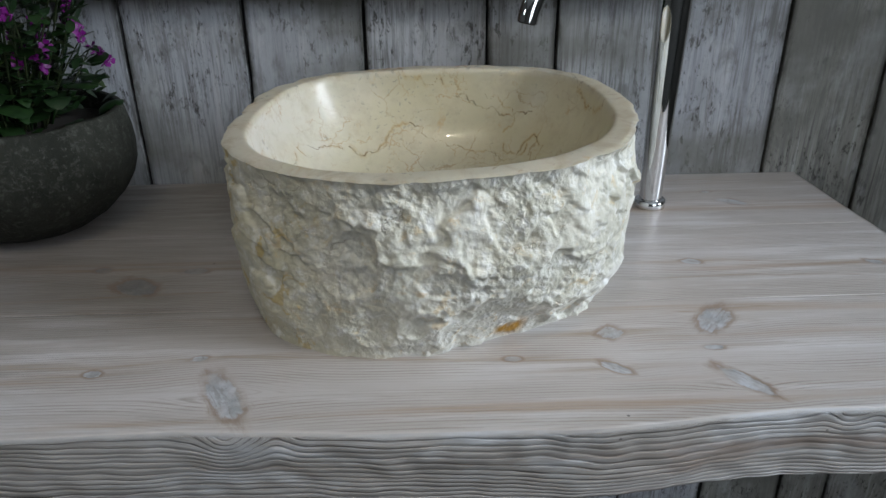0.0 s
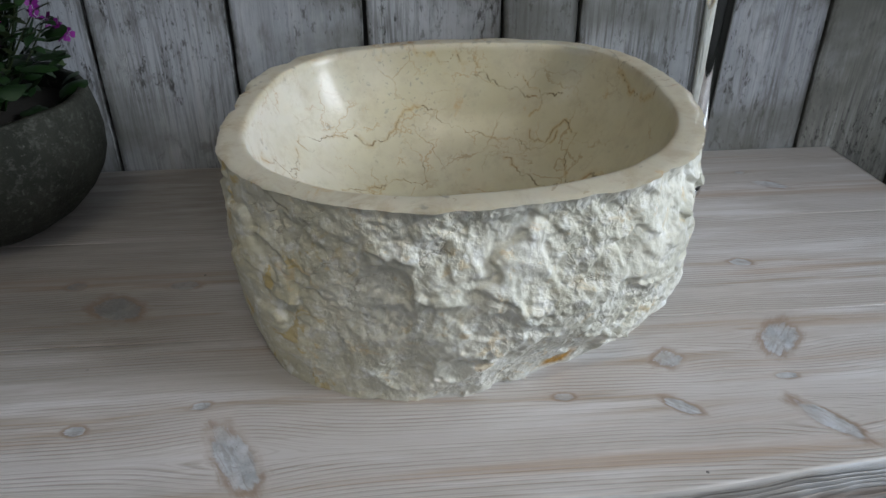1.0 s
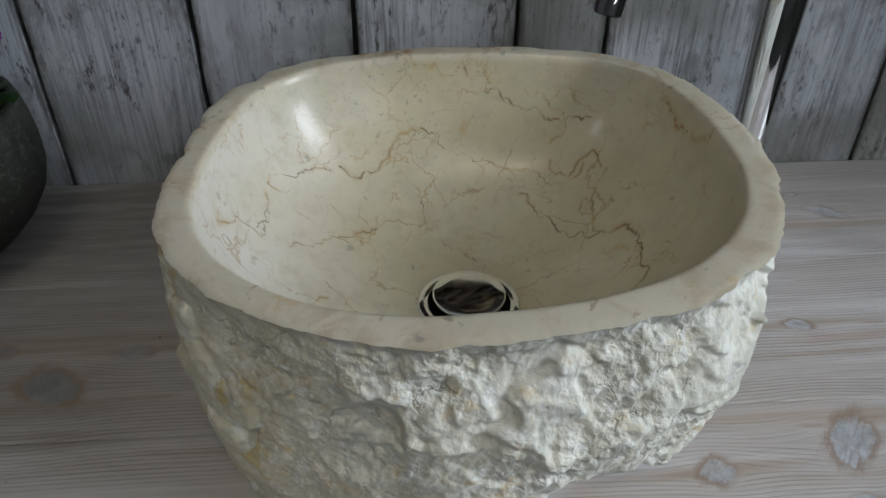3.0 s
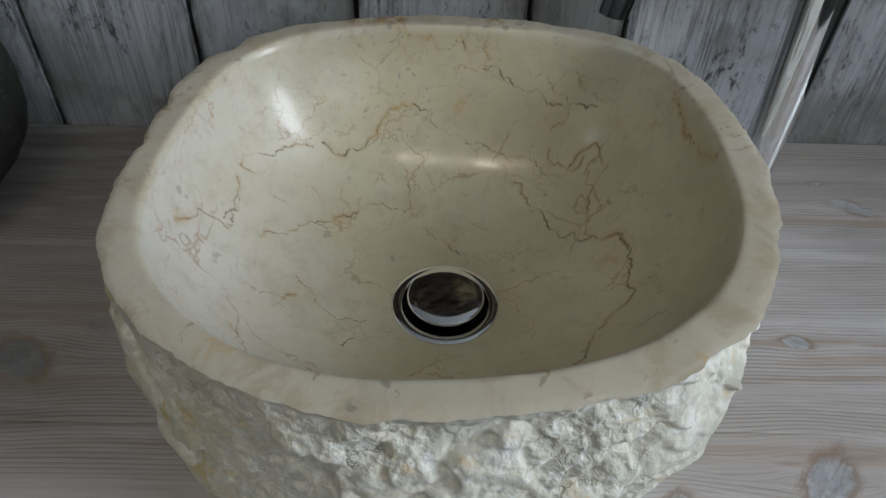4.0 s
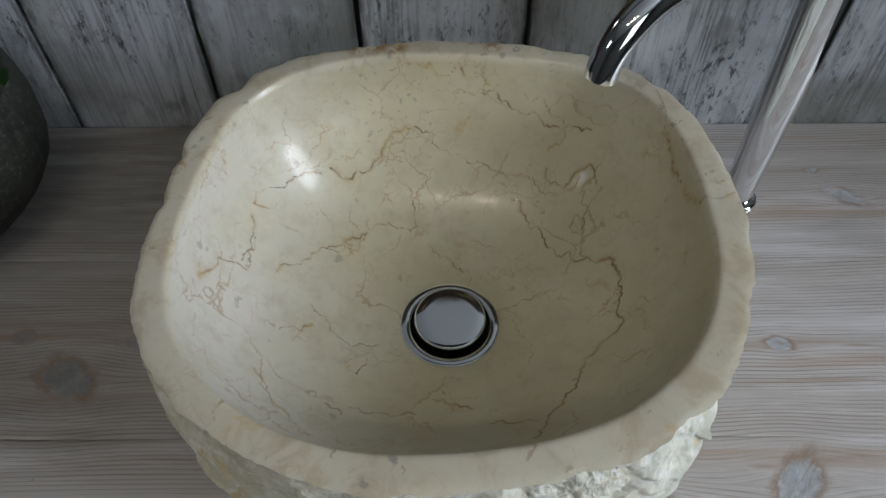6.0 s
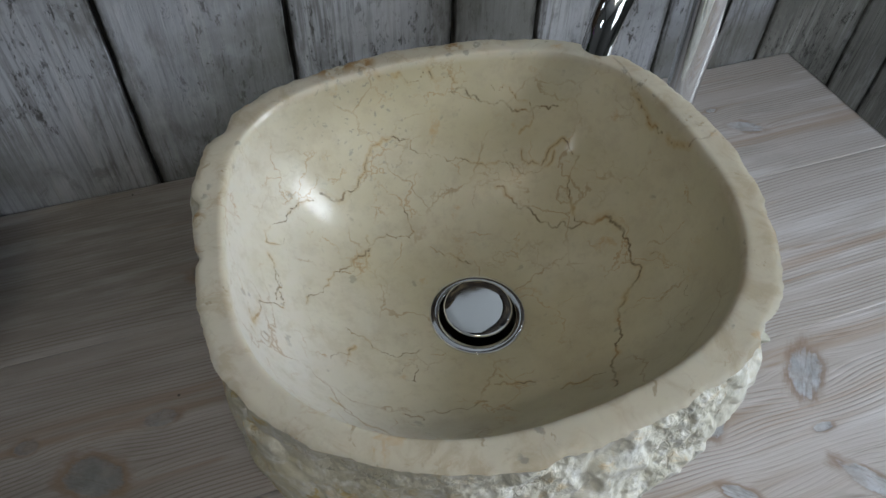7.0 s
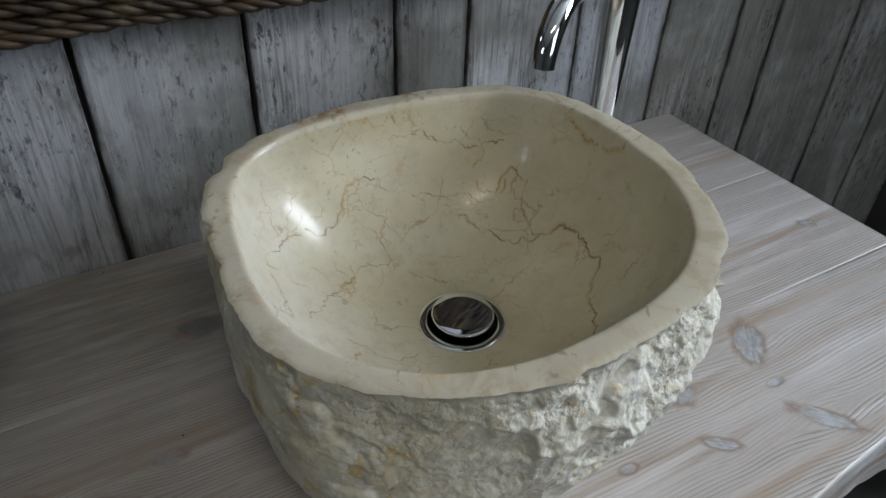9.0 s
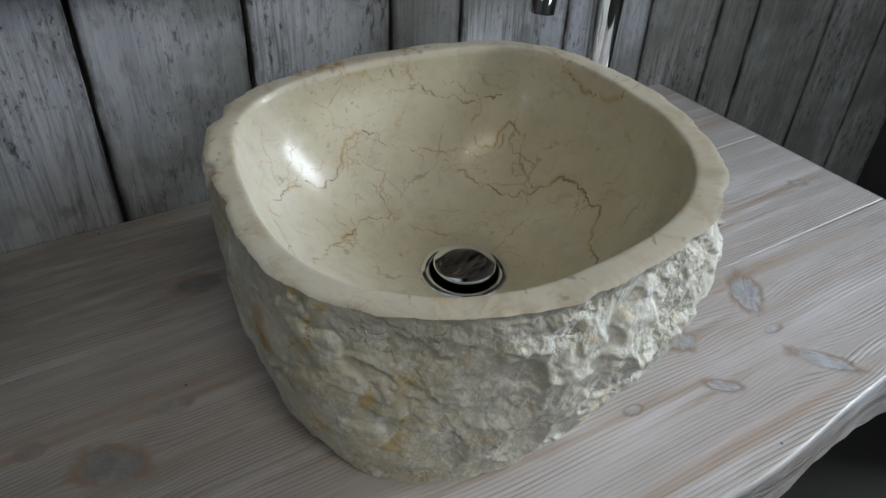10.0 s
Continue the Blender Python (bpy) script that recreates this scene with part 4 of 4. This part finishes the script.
bm = lathe([(0, Z0 - 0.012), (0.0225, Z0 - 0.012), (0.0228, Z0 + 0.002), (0.0257, Z0 + 0.0062), (0.0258, Z0 + 0.0076), (0.0254, Z0 + 0.0083), (0.0248, Z0 + 0.00855), (0.0246, Z0 + 0.0086), (0.018, Z0 + 0.0086), (0.009, Z0 + 0.0086), (0, Z0 + 0.0086)], 72, WX, WY)
for v in bm.verts:                          # the pushed plug leans a little
    v.co.z += 0.022 * (v.co.y - WY)
under(part("plug", bm, CHROME, None), waste)
under(part("waste_throat", lathe([(0.0287, Z0 - 0.005), (0.0284, Z0 - 0.034), (0, Z0 - 0.034)], 48, WX, WY), RUBBER, None), waste)

# ---- tap ----
TX, TY = 0.2555, 0.1560
tap = empty("basin_tap", TX, TY, TOP)
tagged(tap, "tall polished chrome basin tap with a curved spout", "tap")
under(part("base_ring", lathe([(0, TOP), (0.0180, TOP), (0.0186, TOP + 0.002), (0.0186, TOP + 0.008), (0.0165, TOP + 0.010), (0.0132, TOP + 0.0105)], 48, TX, TY), CHROME, None), tap)
under(part("column", lathe([(0.0128, TOP + 0.004), (0.0150, 0.90), (0.0185, 1.02), (0.0200, 1.10), (0.0195, 1.114), (0.0180, 1.119), (0.0, 1.121)], 64, TX, TY), CHROME, None), tap)
tip = Vector((0.0815, 0.0440, 1.0315))
foot = Vector((TX, TY, 1.10))
flat = Vector((tip.x - foot.x, tip.y - foot.y, 0))
run = flat.length
flat.normalize()
BEND = 0.050                               # radius of the spout's curve
end = radians(80)
foot.z = tip.z + BEND * (1 - math.cos(end))
run -= BEND * math.sin(end)
path = [foot + flat * run * i / 5 for i in range(6)]
path += [foot + flat * (run + BEND * math.sin(a)) - Vector((0, 0, BEND * (1 - math.cos(a)))) for a in [end * i / 18 for i in range(1, 19)]]
bm = sweep(bmesh.new(), path, 0.0098, 28, cap=False)
under(part("spout", bm, CHROME, None), tap)
d = (tip - path[-3]).normalized()
bm = sweep(bmesh.new(), [tip - d * 0.004, tip + d * 0.001], [0.0078, 0.0078], 24)
under(part("aerator", bm, RUBBER, None), tap)

# ---- mirror ----
MX0, MX1, MZ0, MZ1, FW, FS = -0.78, 0.325, 1.034, 1.93, 0.172, 0.140
mirror = empty("wall_mirror", (MX0 + MX1) / 2, WALL_Y - 0.005, MZ0)
tagged(mirror, "wall mirror in a wide frame of twisted brown seagrass", "mirror")
under(part("mirror_glass", box_bm(MX0 + FS - 0.02, MX1 - FS + 0.02, WALL_Y - 0.022, WALL_Y - 0.016, MZ0 + FW - 0.02, MZ1 - FW + 0.02), MIRROR, None, smooth=False), mirror)
under(part("backing", box_bm(MX0 + 0.012, MX1 - 0.012, WALL_Y - 0.016, WALL_Y - 0.012, MZ0 + 0.012, MZ1 - 0.012), DARK_GAP, None, smooth=False), mirror)


def rope(a, b, seed, r=0.0066):
    """Two-ply twisted rope between two points."""
    rng = random.Random(seed)
    a, b = Vector(a), Vector(b)
    d = (b - a)
    length = d.length
    d.normalize()
    s = d.orthogonal().normalized()
    t = d.cross(s)
    bm = bmesh.new()
    n = max(8, int(length / 0.007))
    for ply in range(3):
        pts, rad = [], []
        ph = rng.uniform(0, 6)
        for i in range(n + 1):
            w = length * i / n
            ang = 2 * math.pi * (w / 0.060) + ply * 2 * math.pi / 3 + 0.6 * noise.noise((w * 9, seed * 3.3, 0))
            wav = 0.005 * noise.noise((w * 9, seed * 1.7, 5)), 0.005 * noise.noise((w * 9, seed * 1.7, 9))
            pts.append(a + d * w + s * (0.0036 * math.cos(ang) + wav[0]) + t * (0.0036 * math.sin(ang) + wav[1]))
            rad.append(r * (0.54 + 0.24 * noise.noise((w * 26, seed * 2.1 + ply, 1))))
        sweep(bm, pts, rad, 8)
    return bm


ROWS_OF_ROPE = 14
for i in range(ROWS_OF_ROPE):
    e = 0.008 + (FW - 0.016) * i / (ROWS_OF_ROPE - 1)
    q = e * FS / FW
    lift = WALL_Y - 0.037 - 0.013 * math.sin(math.pi * (i + 0.5) / ROWS_OF_ROPE)
    for name, a, b in (("frame_rope", (MX0 + q, lift, MZ0 + e), (MX1 - q, lift, MZ0 + e)), ("frame_rope", (MX0 + q, lift, MZ1 - e), (MX1 - q, lift, MZ1 - e)),
                       ("frame_rope", (MX0 + q, lift, MZ0 + e), (MX0 + q, lift, MZ1 - e)), ("frame_rope", (MX1 - q, lift, MZ0 + e), (MX1 - q, lift, MZ1 - e))):
        under(part(name, rope(a, b, i + len(bpy.data.objects)), RATTAN, None), mirror)

# ---- potted plant ----
PX, PY = -0.460, 0.142
pot = empty("flower_pot", PX, PY, TOP)
tagged(pot, "round dark grey stone flower pot standing on the counter", "flower pot")
prof = [(0, TOP), (0.048, TOP), (0.062, TOP + 0.004), (0.082, TOP + 0.016), (0.100, TOP + 0.034), (0.113, TOP + 0.052), (0.1195, TOP + 0.070), (0.1205, TOP + 0.088), (0.1185, TOP + 0.106), (0.1150, TOP + 0.122),
        (0.1120, TOP + 0.131), (0.1050, TOP + 0.132), (0.1035, TOP + 0.124), (0.105, TOP + 0.105), (0.105, TOP + 0.085)]
fine = []
for (r0, z0), (r1, z1) in zip(prof, prof[1:]):
    fine += [(r0 + (r1 - r0) * f, z0 + (z1 - z0) * f) for f in (0, 0.5)]
fine.append(prof[-1])
bm = lathe(fine, 72, PX, PY)
bmesh.ops.smooth_vert(bm, verts=[v for v in bm.verts if v.co.z > TOP + 0.01], factor=0.5)
for v in bm.verts:
    if v.co.z > TOP + 0.004:
        v.co += 0.0022 * noise.noise_vector(v.co * 18) + 0.0007 * noise.noise_vector(v.co * 70)
under(part("vessel", bm, STONE, None), pot)
under(part("soil", lathe([(0, TOP + 0.112), (0.05, TOP + 0.113), (0.1055, TOP + 0.109)], 40, PX, PY), SOIL, None), pot)

plant = empty("flowering_plant", PX, PY, TOP + 0.106)
tagged(plant, "leafy potted plant with small magenta flowers in the stone pot", "plant")


def leaf(bm, base, direction, length, width, droop):
    d = Vector(direction).normalized()
    side = d.cross(Vector((0, 0, 1)))
    side = side.normalized() if side.length > 0.05 else Vector((1, 0, 0))
    prev = None
    n = 6
    for i in range(n + 1):
        f = i / n
        p = Vector(base) + d * length * f + Vector((0, 0, -droop * length * f * f))
        w = width * math.sqrt(max(0.02, 1 - (2 * f ** 0.85 - 1) ** 2)) * 0.5
        up = d.cross(side) * -1
        row = [bm.verts.new(p - side * w + up * -0.18 * w), bm.verts.new(p), bm.verts.new(p + side * w + up * -0.18 * w)]
        if prev:
            bm.faces.new((prev[0], prev[1], row[1], row[0]))
            bm.faces.new((prev[1], prev[2], row[2], row[1]))
        prev = row


rng = random.Random(11)
thick = bmesh.new()
for i in range(760):
    ang = rng.uniform(0, 2 * math.pi)
    small = i >= 150
    rad = (0.090 if small else 0.094) * rng.random() ** 0.5
    tall = rng.uniform(0.25, 1.25) if small else rng.random() ** 1.5 * 0.6
    base = (PX + rad * math.cos(ang), PY + rad * math.sin(ang), TOP + 0.112 + 0.150 * tall * (1 - 0.35 * (rad / 0.095) ** 2))
    el = rng.uniform(0.5, 1.4) if small else rng.uniform(0.15, 1.2)
    out = ang + rng.uniform(-0.8, 0.8)
    length = rng.uniform(0.015, 0.026) if small else rng.uniform(0.024, 0.038)
    bm = bmesh.new() if i < 300 else thick
    leaf(bm, base, (math.cos(out) * math.cos(el), math.sin(out) * math.cos(el), math.sin(el)), length, length * rng.uniform(0.5, 0.66) if small else length * rng.uniform(0.66, 0.85), rng.uniform(0.2, 0.9))
    if i < 300:
        under(part("leaf", bm, LEAF_PALE if rng.random() < 0.08 else LEAF, None), plant)
tagged(under(part("foliage", thick, LEAF, None), plant), "dense small dark green leaves", kind="stuff")
for i in range(64):
    ang = rng.uniform(0, 2 * math.pi)
    lean = 0.100 * math.sqrt(rng.random())
    h = rng.uniform(0.06, 0.20)
    a = Vector((PX + 0.4 * lean * math.cos(ang), PY + 0.4 * lean * math.sin(ang), TOP + 0.11))
    b = Vector((PX + (lean + 0.012) * math.cos(ang), PY + (lean + 0.012) * math.sin(ang), TOP + 0.11 + h))
    mid = (a + b) / 2 + Vector((rng.uniform(-0.02, 0.02), rng.uniform(-0.02, 0.02), 0.01))
    pts = [a * (1 - f) ** 2 + mid * 2 * f * (1 - f) + b * f * f for f in [k / 7 for k in range(8)]]
    bm = sweep(bmesh.new(), pts, [0.0014 - 0.0007 * k / 7 for k in range(8)], 6)
    for k in range(2, 8):
        a2 = rng.uniform(0, 6.28)
        leaf(bm, pts[k], (math.cos(a2), math.sin(a2), 0.7), rng.uniform(0.012, 0.026), rng.uniform(0.004, 0.009), 0.3)
    stem = under(part("flower_stem", bm, STEM if rng.random() < 0.5 else LEAF, None), plant)
    for blossom in range(rng.choice((1, 1, 2, 2))):
        bm = bmesh.new()
        c = b + Vector((rng.uniform(-0.008, 0.008), rng.uniform(-0.008, 0.008), -0.012 * blossom))
        face = Vector((rng.uniform(-0.6, 0.8), rng.uniform(-1, 0.2), rng.uniform(-0.1, 0.9))).normalized()
        s = face.orthogonal().normalized()
        t = face.cross(s)
        size = rng.uniform(0.005, 0.0078)
        turn = rng.uniform(0, 1.5)
        for k in range(4):
            c0 = math.cos(turn + k * math.pi / 2) * s + math.sin(turn + k * math.pi / 2) * t
            c1 = face.cross(c0)
            cup = rng.uniform(-0.2, 0.7)
            vs = [bm.verts.new(c + c0 * size * f + c1 * size * w + face * size * cup * f * f) for f, w in ((0.08, -0.05), (0.6, -0.5), (1.0, -0.38), (0.96, 0.0), (1.02, 0.38), (0.6, 0.5), (0.08, 0.05))]
            heart = bm.verts.new(c + c0 * size * 0.6 + face * size * (cup * 0.36 + 0.05))
            for q0, q1 in zip(vs, vs[1:]):
                bm.faces.new((q0, q1, heart))
        sweep(bm, [b - Vector((0, 0, 0.006 + 0.012 * blossom)), c - face * 0.006, c], [0.0008, 0.0012, 0.0014], 6)
        under(part("flower", bm, PETAL, None, "magenta four-petalled flower"), plant)

# ---- ceiling lamp ----
lamp = empty("ceiling_spot_bar", -0.24, -1.05, ROOM_Z)
tagged(lamp, "ceiling lamp bar with small warm spots", "ceiling lamp")
under(part("bar", box_bm(-0.60, 0.12, -1.07, -1.03, LZ + 0.05, LZ + 0.075, bevel=0.004), LAMP_METAL, None), lamp)
under(part("rod", lathe([(0, LZ + 0.07), (0.008, LZ + 0.07), (0.008, ROOM_Z), (0, ROOM_Z)], 16, -0.24, -1.05), LAMP_METAL, None), lamp)
for x in SPOTS:
    under(part("spot_head", lathe([(0.012, LZ + 0.052), (0.03, LZ + 0.04), (0.034, LZ), (0.031, LZ + 0.003), (0.026, LZ + 0.03)], 24, x, -1.05), LAMP_METAL, None), lamp)
    under(part("bulb", lathe([(0, LZ + 0.014), (0.02, LZ + 0.016), (0.026, LZ + 0.022), (0.02, LZ + 0.032)], 24, x, -1.05), BULB, None), lamp)

# ---- window ----
win = empty("window_1", ROOM_X1 + 0.1, (WIN[0] + WIN[1]) / 2, WIN[2])
tagged(win, "white framed window in the side wall", "window", kind="structure")
FRAME = plain("white_window_paint", (0.75, 0.75, 0.74), 0.4)
for y0, y1, z0, z1 in ((WIN[0], WIN[0] + 0.05, WIN[2], WIN[3]), (WIN[1] - 0.05, WIN[1], WIN[2], WIN[3]), (WIN[0] + 0.05, WIN[1] - 0.05, WIN[2], WIN[2] + 0.05), (WIN[0] + 0.05, WIN[1] - 0.05, WIN[3] - 0.05, WIN[3])):
    under(part("window_frame", box_bm(ROOM_X1 + 0.08, ROOM_X1 + 0.13, y0, y1, z0, z1, bevel=0.004), FRAME, None), win)

# frame of the added fill window
win = empty("fill_window", (FILL_WIN_S[0] + FILL_WIN_S[1]) / 2, ROOM_Y0 - 0.1, FILL_WIN_S[2])
tagged(win, "added white framed window behind the camera, for front fill light", "window", kind="structure")
for x0, x1, z0, z1 in ((FILL_WIN_S[0], FILL_WIN_S[0] + 0.05, FILL_WIN_S[2], FILL_WIN_S[3]), (FILL_WIN_S[1] - 0.05, FILL_WIN_S[1], FILL_WIN_S[2], FILL_WIN_S[3]), (FILL_WIN_S[0] + 0.05, FILL_WIN_S[1] - 0.05, FILL_WIN_S[2], FILL_WIN_S[2] + 0.05), (FILL_WIN_S[0] + 0.05, FILL_WIN_S[1] - 0.05, FILL_WIN_S[3] - 0.05, FILL_WIN_S[3])):
    under(part("window_frame", box_bm(x0, x1, ROOM_Y0 - 0.13, ROOM_Y0 - 0.08, z0, z1, bevel=0.004), FRAME, None), win)

win = empty("window_3", ROOM_X0 - 0.1, (WIN_W[0] + WIN_W[1]) / 2, WIN_W[2])
tagged(win, "small white framed window in the side wall", "window", kind="structure")
for y0, y1, z0, z1 in ((WIN_W[0], WIN_W[0] + 0.04, WIN_W[2], WIN_W[3]), (WIN_W[1] - 0.04, WIN_W[1], WIN_W[2], WIN_W[3]), (WIN_W[0] + 0.04, WIN_W[1] - 0.04, WIN_W[2], WIN_W[2] + 0.04), (WIN_W[0] + 0.04, WIN_W[1] - 0.04, WIN_W[3] - 0.04, WIN_W[3])):
    under(part("window_frame", box_bm(ROOM_X0 - 0.13, ROOM_X0 - 0.08, y0, y1, z0, z1, bevel=0.004), FRAME, None), win)

# ---- wall boards, last ----
JOINTS = (-1.10, -0.96, -0.81, -0.665, -0.52, -0.371, -0.2255, -0.083, 0.066, 0.152, 0.300, 0.439, 0.574, 0.654, 0.838, 1.00, 1.215, 1.425)


def wall_board(x0, x1, seed):
    """A board with slightly wandering, softened edges."""
    zs = [2.995 * i / 150 for i in range(151)]
    gap = 0.0019
    rows = []
    for z in zs:
        a = x0 + gap + 0.0022 * noise.noise((seed, z * 6, 0)) + 0.0010 * noise.noise((seed, z * 45, 3))
        b = x1 - gap + 0.0022 * noise.noise((seed + 50, z * 6, 0)) + 0.0010 * noise.noise((seed + 50, z * 45, 3))
        f = WALL_Y - 0.011
        rows.append([(a, WALL_Y, z), (a, f + 0.0012, z), (a + 0.0008, f, z), (a + 0.007, f - 0.0002, z), ((a + b) / 2, f - 0.0005, z), (b - 0.007, f - 0.0002, z), (b - 0.0008, f, z), (b, f + 0.0012, z), (b, WALL_Y, z)])
    # boards right of the tap take the copy with shade in its colour
    ob = grid_object("wall_plank", rows, [SHADED_WORN_BOARDS if x0 > 0.3 else BOARDS])
    ob.data.polygons.foreach_set("use_smooth", [False] * len(ob.data.polygons))
    attach(ob.data, "edge", [e for row in rows for e in (1, 1, 1, 0, 0, 0, 1, 1, 1)])
    return under(ob, wall)


for i, (x0, x1) in enumerate(zip(JOINTS, JOINTS[1:])):
    wall_board(x0, x1, 10 + 3.7 * i)
